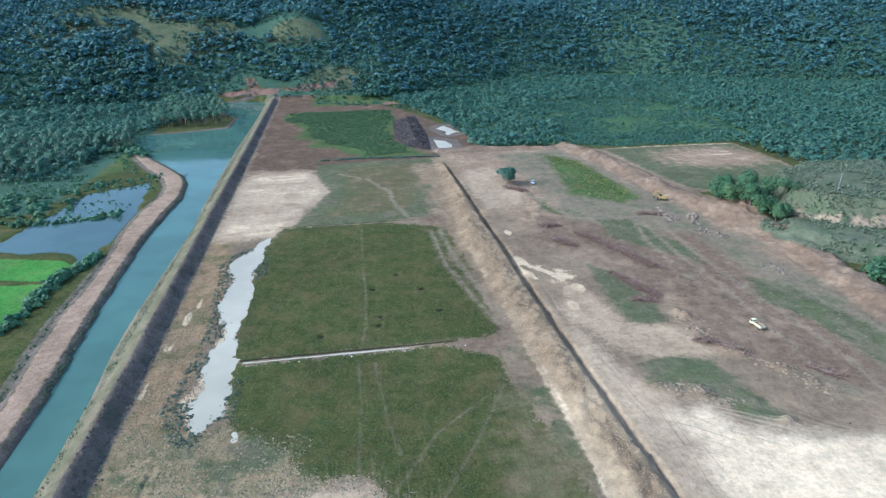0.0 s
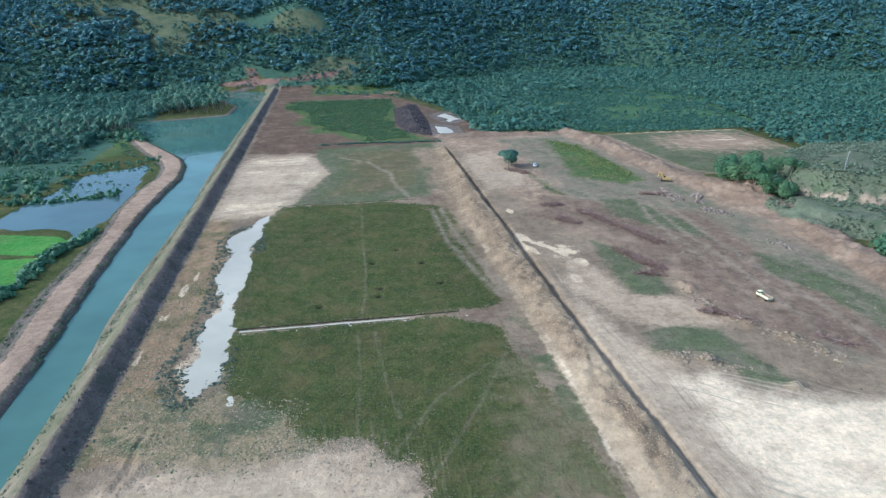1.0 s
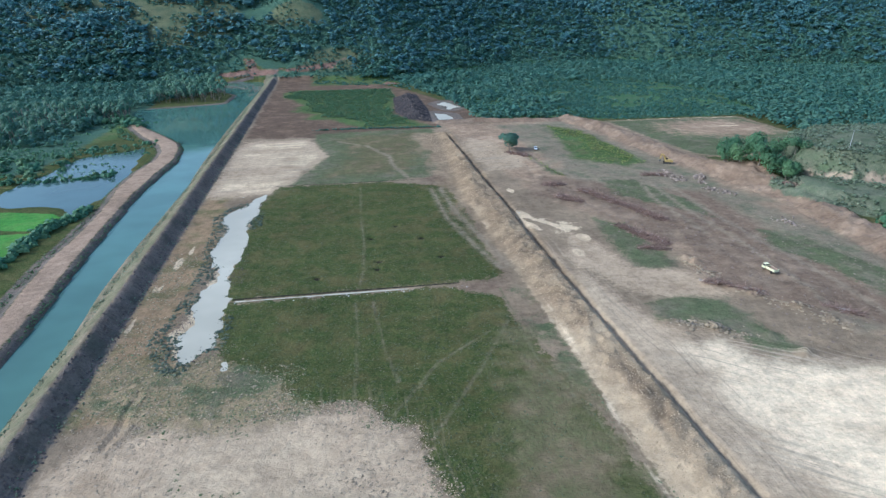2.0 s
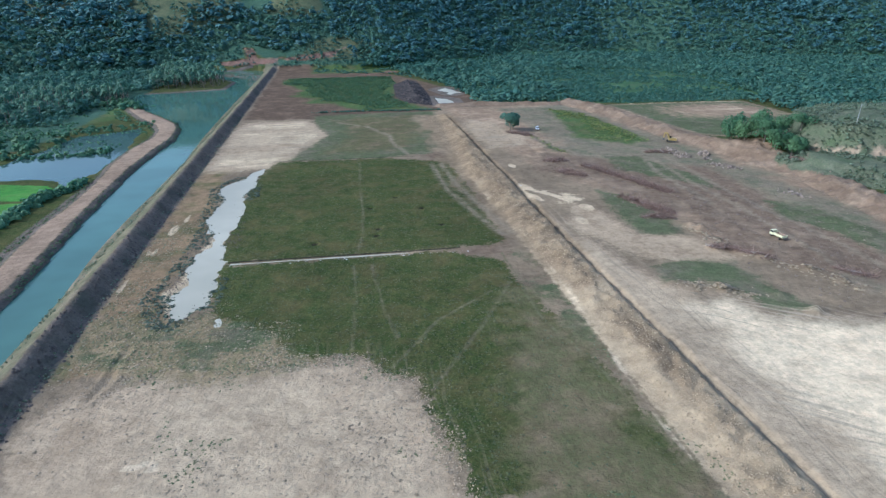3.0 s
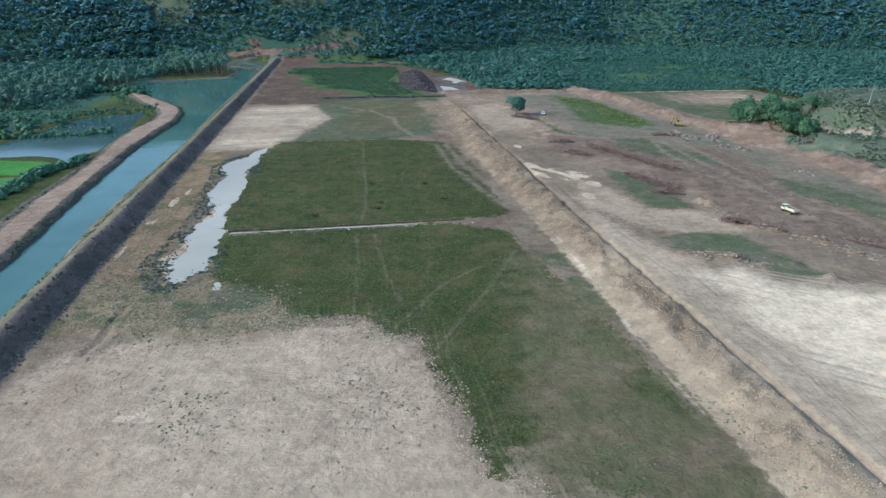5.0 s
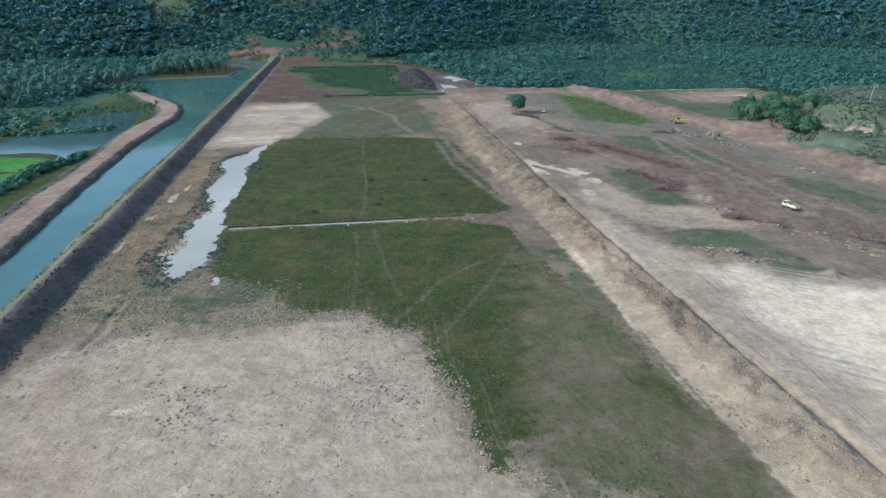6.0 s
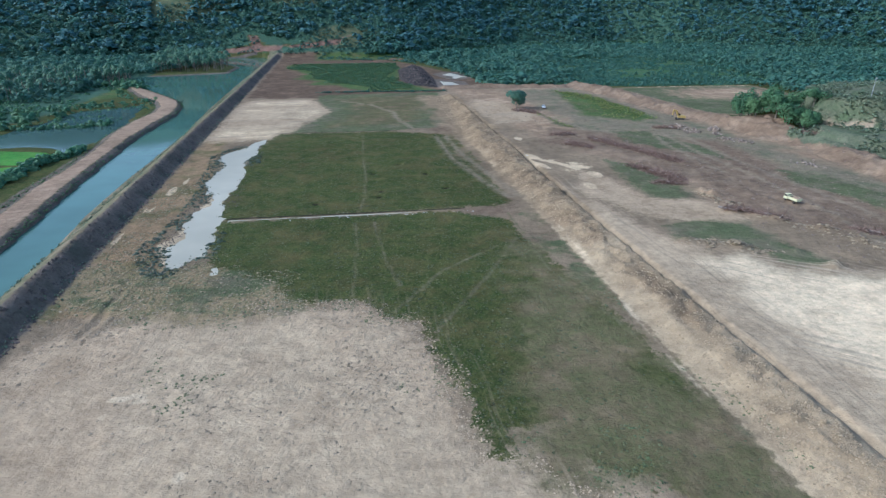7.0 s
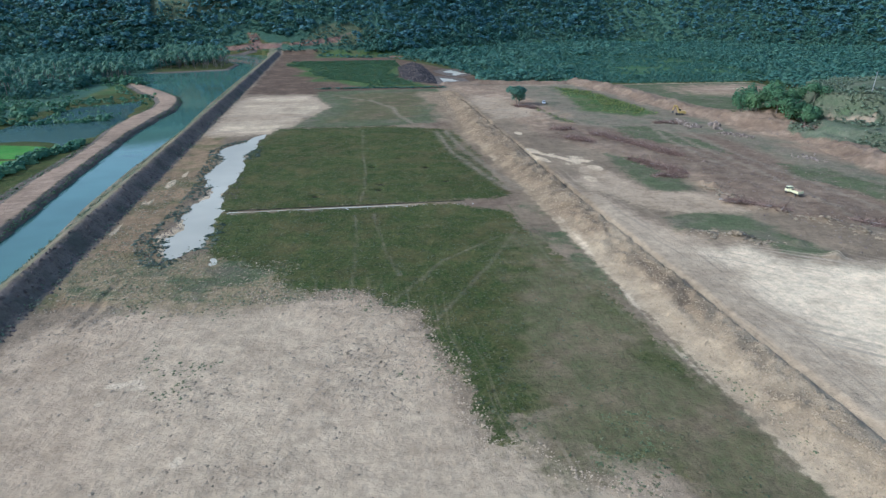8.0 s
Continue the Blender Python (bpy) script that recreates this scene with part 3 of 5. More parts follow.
    # the bank's steep side gets dark soil colour too, which deepens its shade
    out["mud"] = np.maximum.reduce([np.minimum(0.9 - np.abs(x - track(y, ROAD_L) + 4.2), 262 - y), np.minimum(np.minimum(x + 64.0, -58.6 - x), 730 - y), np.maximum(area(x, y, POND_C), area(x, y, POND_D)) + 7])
    shore = np.where((x < -84) & (y > 470), 2.2 - np.abs(area(x, y, CANAL) + 1.6), -20)
    rl, rr = track(y, ROAD_L), track(y, ROAD_R)
    slopes = np.maximum(np.minimum(x - rl + 3.2, rl - x), np.minimum(x - rr, rr + 3.2 - x))
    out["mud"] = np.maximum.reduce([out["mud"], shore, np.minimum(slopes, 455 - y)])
    out["gravel"] = np.minimum(np.minimum(x - rl, rr - x), 455 - y)
    paths = [[(9, 276), (7.5, 240), (7, 206), (5.5, 180), (3.5, 168)], [(2, 158), (1.5, 134), (0, 113)], [(7, 158), (8, 133), (10, 117)], [(7, 104), (20, 123), (36, 136)], [(15, 97), (29, 118), (42, 140)],
             [(45, 160), (44, 120), (50, 90)]]
    out["path"] = 0.34 - np.min([line(x, y, p)[0] for p in paths], axis=0) + 0.25 * fbm(x, y, 12, 2)
    out["trail"] = 0.75 - np.min([line(x, y, p)[0] for p in TRAILS], axis=0)
    q = area(x, y, QUARRY)
    out["rock"] = np.minimum(1.8 - np.abs(q - 3.6), np.minimum(10 * fbm(x, y, 18, 3) - 1.0, np.minimum(262 - x, 266 - y)))
    out["scrub"] = np.maximum(area(x, y, TERRACE), q + 2)
    out["wood"] = np.minimum(np.maximum(foot - 10, np.minimum(-150 - x, y - 330) * 1.0), -2 - out["scar"])
    return out


def spread(*parts):
    xs = [np.arange(a, b, s) for a, b, s in parts]
    return np.concatenate(xs + [[parts[-1][1]]])


gx = spread((-3600, -900, 300), (-900, -200, 10), (-200, -100, 2.5), (-100, -52, 1.0), (-52, -28, 0.6), (-28, 50, 1.0), (50, 72, 0.55), (72, 200, 1.0), (200, 300, 2.5), (300, 1300, 10), (1300, 4000, 300))
gy = spread((-2000, -40, 140), (-40, 40, 8), (40, 162, 0.8), (162, 168, 0.4), (168, 220, 0.8), (220, 460, 1.5), (460, 760, 3.5), (760, 1240, 12), (1240, 4000, 120))
GX, GY = np.meshgrid(gx, gy)
GZ = relief(GX, GY)


def sheet(name, X, Y, Z, mat):
    rows, cols = X.shape
    me = bpy.data.meshes.new(name)
    co = np.stack([X, Y, Z], -1).reshape(-1, 3)
    i = (np.arange(rows - 1)[:, None] * cols + np.arange(cols - 1)[None]).ravel()
    faces = np.stack([i, i + 1, i + cols + 1, i + cols], -1)
    me.vertices.add(len(co))
    me.vertices.foreach_set("co", co.ravel())
    me.loops.add(faces.size)
    me.loops.foreach_set("vertex_index", faces.ravel().astype(np.int32))
    me.polygons.add(len(faces))
    me.polygons.foreach_set("loop_start", np.arange(0, faces.size, 4, dtype=np.int32))
    me.polygons.foreach_set("use_smooth", np.ones(len(faces), bool))
    me.update(calc_edges=True)
    me.materials.append(mat)
    return new(name, me)


ground = tagged(sheet("ground", GX, GY, GZ, EARTH), "flat cleared earth with grass fields rising to a hill", "ground", kind="structure")
for key, value in zones(GX, GY).items():
    att = ground.data.attributes.new(key, "FLOAT", "POINT")
    att.data.foreach_set("value", np.clip(value, -60, 60).astype(np.float32).ravel())


def flat_water(name, x0, x1, y0, y1, z, mat, label):
    me = bpy.data.meshes.new(name)
    me.from_pydata([(x0, y0, z), (x1, y0, z), (x1, y1, z), (x0, y1, z)], [], [(0, 1, 2, 3)])
    me.materials.append(mat)
    return tagged(new(name, me), label, "water", kind="structure")


flat_water("canal_water", -162, -69, -120, 716, -0.75, CANAL_WATER, "still teal water filling a long canal")
flat_water("pond_water", -210, -94, 240, 400, -0.55, POND_WATER, "shallow grey-blue water of a flooded field")
flat_water("puddle", -52, -29, 126, 280, -0.12, MILKY, "long milky puddle on pale sand")
flat_water("field_ditch", -33, 20, 163, 167, -0.2, MILKY, "narrow ditch of pale water between grass fields")
flat_water("rain_puddle", 70.8, 91, 200, 240, -0.2, MILKY, "streaky milky puddle beside the ditch")
flat_water("muddy_pond", 70, 106, 428, 534, -0.33, MILKY, "pale muddy pond behind a black soil heap")


# ---- foliage ----
def crown_arrays(rng, n, rx, ry, rz, leaf, lumps=5, up=0.45, lift=0.0):
    """Leaf clumps on an uneven shell: quads as vertices and faces."""
    cen = rng.normal(size=(lumps, 3)) * (0.42 * rx, 0.42 * ry, 0.30 * rz)
    rad = rng.uniform(0.45, 0.75, lumps)
    which = rng.integers(0, lumps, n)
    d = rng.normal(size=(n, 3))
    d[:, 2] = np.abs(d[:, 2]) * 0.9 - 0.25
    d /= np.linalg.norm(d, axis=1)[:, None]
    p = cen[which] + d * rad[which][:, None] * (rx, ry, rz) * rng.uniform(0.75, 1.05, (n, 1))
    nor = d + (0, 0, up) + rng.normal(size=(n, 3)) * 0.3
    nor /= np.linalg.norm(nor, axis=1)[:, None]
    a = np.cross(nor, rng.normal(size=(n, 3)))
    a /= np.linalg.norm(a, axis=1)[:, None]
    b = np.cross(nor, a)
    s = leaf * rng.uniform(0.6, 1.4, (n, 1))
    q = np.stack([p - a * s - b * s * 0.6, p + a * s * 0.8 - b * s, p + a * s + b * s * 0.7, p - a * s * 0.7 + b * s], 1)
    q += rng.normal(size=q.shape) * leaf * 0.18
    q[..., 2] += lift
    # rounded shading: the clumps follow the crown, not each flat leaf
    soft = d * 1.0 + (p - p.mean(0)) / (rx, ry, rz) * 0.6 + (0, 0, 0.5 * up) + 0.35 * nor
    soft /= np.linalg.norm(soft, axis=1)[:, None]
    return np.concatenate([q, np.repeat(soft[:, None], 4, 1)], 2).reshape(-1, 6)


def quad_mesh(name, co, mat, tint=None):
    me = bpy.data.meshes.new(name)
    n = len(co) // 4
    me.vertices.add(len(co))
    me.vertices.foreach_set("co", co[:, :3].astype(np.float32).ravel())
    me.loops.add(4 * n)
    me.loops.foreach_set("vertex_index", np.arange(4 * n, dtype=np.int32))
    me.polygons.add(n)
    me.polygons.foreach_set("loop_start", np.arange(0, 4 * n, 4, dtype=np.int32))
    me.update(calc_edges=True)
    if co.shape[1] == 6:
        me.polygons.foreach_set("use_smooth", np.ones(n, bool))
        me.normals_split_custom_set_from_vertices(co[:, 3:].astype(np.float32))
    if tint is not None:
        me.attributes.new("tint", "FLOAT", "POINT").data.foreach_set("value", tint.astype(np.float32))
    me.materials.append(mat)
    return me


def wood_of(name, label, category, count_xyz, variants, mat, rng, sizes):
    """Trees past counting, as one object."""
    xyz, size = np.asarray(count_xyz, float), np.asarray(sizes, float)
    pick, turn = rng.integers(len(variants), size=len(xyz)), rng.uniform(0, 2 * math.pi, len(xyz))
    tall, hue = rng.uniform(0.85, 1.25, len(xyz)), rng.random(len(xyz))
    cos, tints = [], []
    for k, v in enumerate(variants):
        w = np.nonzero(pick == k)[0]
        c, q, s = np.cos(turn[w])[:, None], np.sin(turn[w])[:, None], size[w][:, None]
        px, py = v[None, :, 0] * s, v[None, :, 1] * s
        cols = [px * c - py * q + xyz[w, 0:1], px * q + py * c + xyz[w, 1:2], v[None, :, 2] * s * tall[w][:, None] + xyz[w, 2:3],
                v[None, :, 3] * c - v[None, :, 4] * q, v[None, :, 3] * q + v[None, :, 4] * c, np.repeat(v[None, :, 5], len(w), 0)]
        cos.append(np.stack(cols, -1).reshape(-1, 6))
        tints.append(np.repeat(hue[w], len(v)))
    return tagged(new(name, quad_mesh(name, np.concatenate(cos), mat, np.concatenate(tints))), label, category, kind="stuff")


rng = np.random.default_rng(3)
VARS = [crown_arrays(rng, 28, 3.9, 3.9, 3.7, 1.15, 6, 1.5, lift=4.2) for _ in range(12)]


def scatter(x0, x1, y0, y1, gap, keep):
    xs, ys = np.meshgrid(np.arange(x0, x1, gap), np.arange(y0, y1, gap))
    xs = xs + rng.uniform(-0.45, 0.45, xs.shape) * gap
    ys = ys + rng.uniform(-0.45, 0.45, ys.shape) * gap
    ok = keep(xs, ys)
    return xs[ok], ys[ok]


def foot_depth(x, y):
    return y - np.interp(x, [p[0] for p in FOOT], [p[1] for p in FOOT])


def on_hill(x, y):
    d = foot_depth(x, y)
    seen = (x > -0.60 * y - 20) & (x < 1.15 * y + 20)
    bare = fbm(x, y, 60, 3) * (x < 40) + 1.3 * np.exp(-((x + 42) / 42) ** 2 - ((y - 825) / 30) ** 2) + 1.15 * np.exp(-((x + 235) / 85) ** 2 - ((y - 845) / 66) ** 2)
    bare = bare + 1.6 * np.exp(-((x - 2) / 26) ** 2 - ((y - 738) / 20) ** 2)
    return (d > 4) & (d < 330) & seen & (bare + 0.3 * np.random.default_rng(9).random(np.shape(x)) < 0.88) & (area(x, y, CLEAR) < 0)


def on_flat(x, y):
    """Low wood round the meadow and along the far side of the canal."""
    right = (area(x, y, MEADOW) < -2) & (x > np.interp(y, EDGE_Y, EDGE_X) - 2) & (y > 432) & (foot_depth(x, y) < 6)
    east = (x > 300) & (y > 335) & (foot_depth(x, y) < 6) & (area(x, y, MEADOW) < -2)
    left = (x < -165) & (y > 395) & (foot_depth(x, y) < 6) & (fbm(x, y, 50, 3) < 0.35)
    left |= (area(x, y, [(-175, 480), (-150, 560), (-118, 600), (-122, 690), (-140, 720), (-260, 720), (-260, 480)]) > 0)
    seen = (x > -0.60 * y - 20) & (x < 1.15 * y + 20)
    return (right | east | left) & seen & (area(x, y, CANAL) < -6)


LOW = [crown_arrays(rng, 30, 3.4, 3.4, 2.8, 0.86, 6, 1.2, lift=2.8) for _ in range(10)]
hx, hy = scatter(-720, 1250, 560, 1220, 6.1, on_hill)
hs = rng.uniform(0.65, 1.35, len(hx)) * (1 + 0.5 * fbm(hx, hy, 70, 2))
lx, ly = scatter(-450, 900, 330, 860, 5.6, on_flat)
ls = rng.uniform(0.4, 1.15, len(lx)) * (1 + 0.6 * fbm(lx, ly, 45, 2))
# haze-tinted and greener trees mix at the hill's foot, bluer farther up
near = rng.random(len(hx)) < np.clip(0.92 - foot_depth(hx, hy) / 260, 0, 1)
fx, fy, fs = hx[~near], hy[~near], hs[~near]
wood_of("hill_forest", "dense forest covering the hillside, leaves tinted with blue haze", "forest", np.stack([fx, fy, relief(fx, fy) - 0.5], 1), VARS, FOREST, rng, fs)
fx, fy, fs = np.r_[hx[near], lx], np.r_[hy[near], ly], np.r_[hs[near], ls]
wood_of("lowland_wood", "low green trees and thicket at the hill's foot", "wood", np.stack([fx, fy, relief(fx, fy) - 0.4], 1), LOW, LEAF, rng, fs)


def on_bare(x, y):
    d = foot_depth(x, y)
    return (d > 4) & (d < 260) & (x > -380) & (x < 60) & ~on_hill(x, y) & (x > -0.6 * y) & (most(x, y, SCARS) < 4) & (fbm(x, y, 25, 3) > -0.15)


hx, hy = scatter(-380, 60, 690, 950, 5.0, on_bare)
wood_of("hill_shrubs", "small shrubs dotting dry hillside grass", "shrubs", np.stack([hx, hy, relief(hx, hy) - 0.3], 1), LOW, LEAF, rng, rng.uniform(0.2, 0.75, len(hx)))


# ---- parts ----
def part(name, bm, mat, parent=None, label=""):
    me = bpy.data.meshes.new(name)
    bm.to_mesh(me)
    bm.free()
    me.materials.append(mat)
    ob = new(name, me)
    if parent:
        ob.parent = parent
    return tagged(ob, label)


def block(bm, centre, size, bevel=0.0, turn=0.0):
    """A box with worn edges; turn: degrees about x."""
    m = Matrix.Translation(centre) @ Matrix.Rotation(radians(turn), 4, "X") @ Matrix.Diagonal((*size, 1))
    made = bmesh.ops.create_cube(bm, size=1.0, matrix=m)["verts"]
    if bevel:
        edges = list({e for v in made for e in v.link_edges})
        bmesh.ops.bevel(bm, geom=edges, offset=bevel, segments=2, affect="EDGES", profile=0.6)


def boxed(name, centre, size, mat, parent, bevel=0.03, label="", turn=0.0):
    bm = bmesh.new()
    block(bm, centre, size, bevel, turn)
    return part(name, bm, mat, parent, label)


def rod(bm, a, b, r0, r1, n=6):
    a, b = Vector(a), Vector(b)
    m = (b - a).to_track_quat("Z", "Y").to_matrix().to_4x4()
    m.translation = (a + b) / 2
    bmesh.ops.create_cone(bm, cap_ends=True, segments=n, radius1=r0, radius2=r1, depth=(b - a).length, matrix=m)


def thing(name, m, label, category, group=""):
    ob = new(name)
    ob.matrix_world = m
    return tagged(ob, label, category, group)


def ground_at(x, y):
    return float(relief(x, y))


# ---- trees one can count ----
def tree(name, rng, x, y, high, wide, mat, label, group="", leaf=0.4, count=420, sink=0.0, clear=0.28):
    t = thing(name, pose(x, y, ground_at(x, y) - sink, 0, 0, rng.uniform(0, 360)), label, "tree", group)
    bm = bmesh.new()
    r = 0.022 * high + 0.05
    rod(bm, (0, 0, -0.3), (0.1 * r, 0, high * clear), r * 1.25, r * 0.85, 8)
    rod(bm, (0.1 * r, 0, high * clear), (0.3, 0.1, high * 0.75), r * 0.85, r * 0.3, 7)
    for k in range(6):
        a, f = k * 1.05 + rng.uniform(-0.3, 0.3), rng.uniform(0.5, 0.85)
        rod(bm, (0.05, 0, high * rng.uniform(clear, 0.5)), (0.42 * wide * f * math.cos(a), 0.42 * wide * f * math.sin(a), high * rng.uniform(0.55, 0.85)), r * 0.45, r * 0.12, 5)
    part("trunk", bm, BARK, t)
    co = crown_arrays(rng, count, wide * 0.5, wide * 0.5, high * 0.42, leaf, 8, lift=high * (clear + 0.36))
    crown = new("crown", quad_mesh("crown", co, mat, np.full(len(co), rng.random())))
    crown.parent = t
    return t


def palm(rng, high, lean):
    t = thing("coconut_palm", pose(0, 0, 0), "slender coconut palm with drooping grey-green fronds", "palm tree", "coconut palms beside the canal")
    bm = bmesh.new()
    pts = [Vector((lean * (s / 5) ** 1.6 * 1.5, 0, high * s / 5)) for s in range(6)]
    for k in range(5):
        rod(bm, pts[k], pts[k + 1], 0.24 - 0.025 * k, 0.215 - 0.025 * k, 6)
    part("trunk", bm, BARK, t)
    top, verts = pts[-1], []
    for k in range(17):
        a, up, ln = k * 2.4 + rng.uniform(-0.2, 0.2), rng.uniform(-0.15, 1.0), rng.uniform(3.2, 4.4)
        d, side = np.array((math.cos(a), math.sin(a), 0)), np.array((-math.sin(a), math.cos(a), 0))
        prev = None
        for s in range(5):
            f = s / 4
            c = np.array(top) + d * ln * f * (0.95 - 0.15 * f) + np.array((0, 0, 1)) * (up * ln * f * 0.75 - 1.15 * ln * 0.75 * f * f)
            w = 0.55 * math.sin(math.pi * min(0.97, 0.12 + f * 0.86)) + 0.04
            now = (c - side * w - (0, 0, 0.28 * w), c, c + side * w - (0, 0, 0.28 * w))
            if prev:
                verts += [prev[0], prev[1], now[1], now[0], prev[1], prev[2], now[2], now[1]]
            prev = now
    crown = new("fronds", quad_mesh("fronds", np.array(verts), PALM, np.full(len(verts), rng.random())))
    crown.parent = t
    return t


prng = np.random.default_rng(11)
palms = [palm(prng, h, l) for h, l in ((10, 0.5), (12, 0.9), (9, 1.1), (13, 0.3), (11, 1.4))]
PALMS = [[(-150, 556), (-96, 562), (-100, 640), (-128, 690), (-170, 700), (-160, 600)], [(-158, 470), (-145, 478), (-150, 520), (-165, 530), (-185, 500)], [(-240, 400), (-185, 390), (-170, 470), (-175, 560), (-250, 580)],
         [(-175, 355), (-160, 385), (-190, 395), (-200, 360)]]
spots = []
for poly, gap in zip(PALMS, (6.4, 6.4, 8.2, 8.0)):
    xs, ys = [p[0] for p in poly], [p[1] for p in poly]
    px, py = scatter(min(xs), max(xs), min(ys), max(ys), gap, lambda a, b: (area(a, b, poly) > 0) & (area(a, b, CANAL) < -3))
    spots += list(zip(px, py))
for k, (x, y) in enumerate(spots[:330]):
    s = prng.uniform(0.8, 1.15)
    m = pose(x, y, ground_at(x, y), 0, 0, prng.uniform(0, 360)) @ Matrix.Scale(s, 4)
    if k < len(palms):
        palms[k].matrix_world = m
    else:
        c = copy_thing(palms[k % len(palms)], m)
        c.scale = (s, s, s)

tree("broadleaf_tree", prng, 97, 336, 11.0, 12.0, LEAF, "lone broadleaf tree with a rounded dark green crown", leaf=0.36, count=1900, clear=0.2)
KNOLL_TREES = [(198, 283, 10, 9), (200, 276, 10, 9), (196, 268, 9, 9), (203, 268, 10, 9), (207, 260, 9, 8), (200, 259, 9, 8), (205, 251, 8, 8), (199, 250, 7, 8), (208, 244, 7, 7), (202, 242, 6, 7),
               (210, 275, 10, 9), (216, 284, 10, 9), (206, 287, 9, 8), (194, 276, 9, 8), (212, 266, 9, 9), (216, 256, 7, 8), (222, 276, 8, 8)]
for x, y, h, w in KNOLL_TREES:
    tree("bushy_tree", prng, x, y, h * 1.5, w * 1.1, BUSH, "bushy bright green tree below a quarried knoll", "bushy trees below the knoll", 0.33, 950, 0.6, 0.12)
for x, y, h, w in [(199, 181, 6, 7), (204, 186, 7, 7), (210, 184, 7, 8), (203, 176, 5, 6), (211, 192, 6, 6), (217, 190, 7, 7)]:
    tree("bushy_tree", prng, x, y, h, w, BUSH, "dense green bush tree at the foot of a terrace", "bushes below the terrace", 0.45, 320, 0.6, 0.12)


def shrubs(name, label, spots, mat, low, high, leaf, count, rng, up=0.8):
    """Low plants past counting, as one object."""
    base = [crown_arrays(rng, count, 1.0, 1.0, 0.9, leaf, 4, up, lift=0.6) for _ in range(6)]
    xy = np.array(spots)
    xyz = np.column_stack([xy, relief(xy[:, 0], xy[:, 1])])
    return wood_of(name, label, "shrubs", xyz, base, mat, rng, rng.uniform(low, high, len(xyz)))


def inside(n, poly, keep):
    xs, ys = [p[0] for p in poly], [p[1] for p in poly]
    x, y = prng.uniform(min(xs), max(xs), n), prng.uniform(min(ys), max(ys), n)
    ok = (area(x, y, poly) > 0) & keep(x, y)
    return list(zip(x[ok], y[ok]))


def along(pts, n, wide):
    out, t = [], prng.uniform(0, len(pts) - 1.001, n)
    for v in t:
        k, f = int(v), v - int(v)
        out.append((pts[k][0] * (1 - f) + pts[k + 1][0] * f + prng.normal() * wide, pts[k][1] * (1 - f) + pts[k + 1][1] * f + prng.normal() * wide))
    return out


shrubs("paddy_hedge", "leafy green shrubs along the paddy's edge", along([(-104, 262), (-106, 250), (-110, 237), (-111, 218), (-112, 196)], 200, 1.2), WET_LEAF, 0.5, 1.7, 0.36, 36, prng)
shrubs("pond_scrub", "dark waterside scrub standing round the pond", along([(-200, 312), (-157, 313), (-125, 316), (-112, 322)], 130, 2.0) + along([(-145, 362), (-170, 358), (-200, 350)], 60, 4) + along([(-110, 391), (-130, 384), (-142, 375)], 35, 2.5), WET_LEAF, 0.4, 1.5, 0.36, 36, prng)
shrubs("field_thicket", "thicket and small trees behind the flooded fields", along([(-135, 452), (-146, 475), (-160, 480), (-190, 440), (-210, 420)], 150, 5) + along([(-230, 340), (-200, 345), (-180, 335), (-150, 340)], 130, 9), WET_LEAF, 0.7, 2.6, 0.32, 50, prng)
shrubs("meadow_shrubs", "scattered shrubs on the green meadow", inside(9000, MEADOW, lambda x, y: fbm(x, y, 40, 3) + 0.5 * prng.random(len(x)) > 0.0), LEAF, 0.25, 1.2, 0.5, 12, prng)
shrubs("far_field_weeds", "knee-high bright weeds covering a far field", inside(9500, BRIGHT[1], lambda x, y: area(x, y, BRIGHT[1]) + 16 * fbm(x, y, 22, 4) > 3), FIELD_WEED, 0.25, 0.85, 0.5, 8, prng, 3.0)
shrubs("clearing_scrub", "pale green scrub below the wooded hill", inside(2600, [(-20, 655), (46, 650), (80, 600), (96, 545), (104, 470), (112, 470), (110, 600), (60, 745), (-20, 745)], lambda x, y: (most(x, y, SCARS) < 0) & (fbm(x, y, 20, 3) > -0.2)), LEAF, 0.4, 1.5, 0.5, 12, prng, 1.8)
shrubs("field_hedge", "low dark hedge of weeds across the field's end", along([(-14, 415), (16, 417), (43, 414), (70, 415)], 260, 0.9), LEAF, 0.3, 0.8, 0.45, 10, prng, 1.6)
shrubs("road_weeds", "rough dark weeds down the sides of the earth road", along([(p[0] + 2.0, p[1]) for p in ROAD_R], 900, 0.8) + along([(p[0] - 3.2, p[1]) for p in ROAD_L], 700, 0.8), SHRUB, 0.12, 0.42, 0.45, 9, prng, 2.0)
shrubs("weed_strip", "yellow-green weeds beside the red earth berm", inside(2600, BRIGHT[0], lambda x, y: fbm(x, y, 15, 4) + (x - 148) / 40 + 0.5 * prng.random(len(x)) > 0.3) + along([(108, 278), (104, 322)], 60, 0.8), LIME_LEAF, 0.15, 0.5, 0.5, 10, prng, 2.2)
shrubs("knoll_scrub", "grey-green scrub over a quarried knoll", inside(11000, QUARRY, lambda x, y: (area(x, y, QUARRY) + 6 * fbm(x, y, 12, 3) > -5) & (fbm(x, y, 11, 4) + 0.3 * prng.random(len(x)) > -0.14)) + inside(3200, TERRACE, lambda x, y: fbm(x, y, 12, 3) > -0.15), SCRUB_LEAF, 0.2, 0.85, 0.45, 8, prng, 2.0)
WET = [(-205, 325), (-150, 318), (-112, 330), (-104, 352), (-106, 380), (-122, 405), (-140, 440), (-160, 475), (-205, 470)]
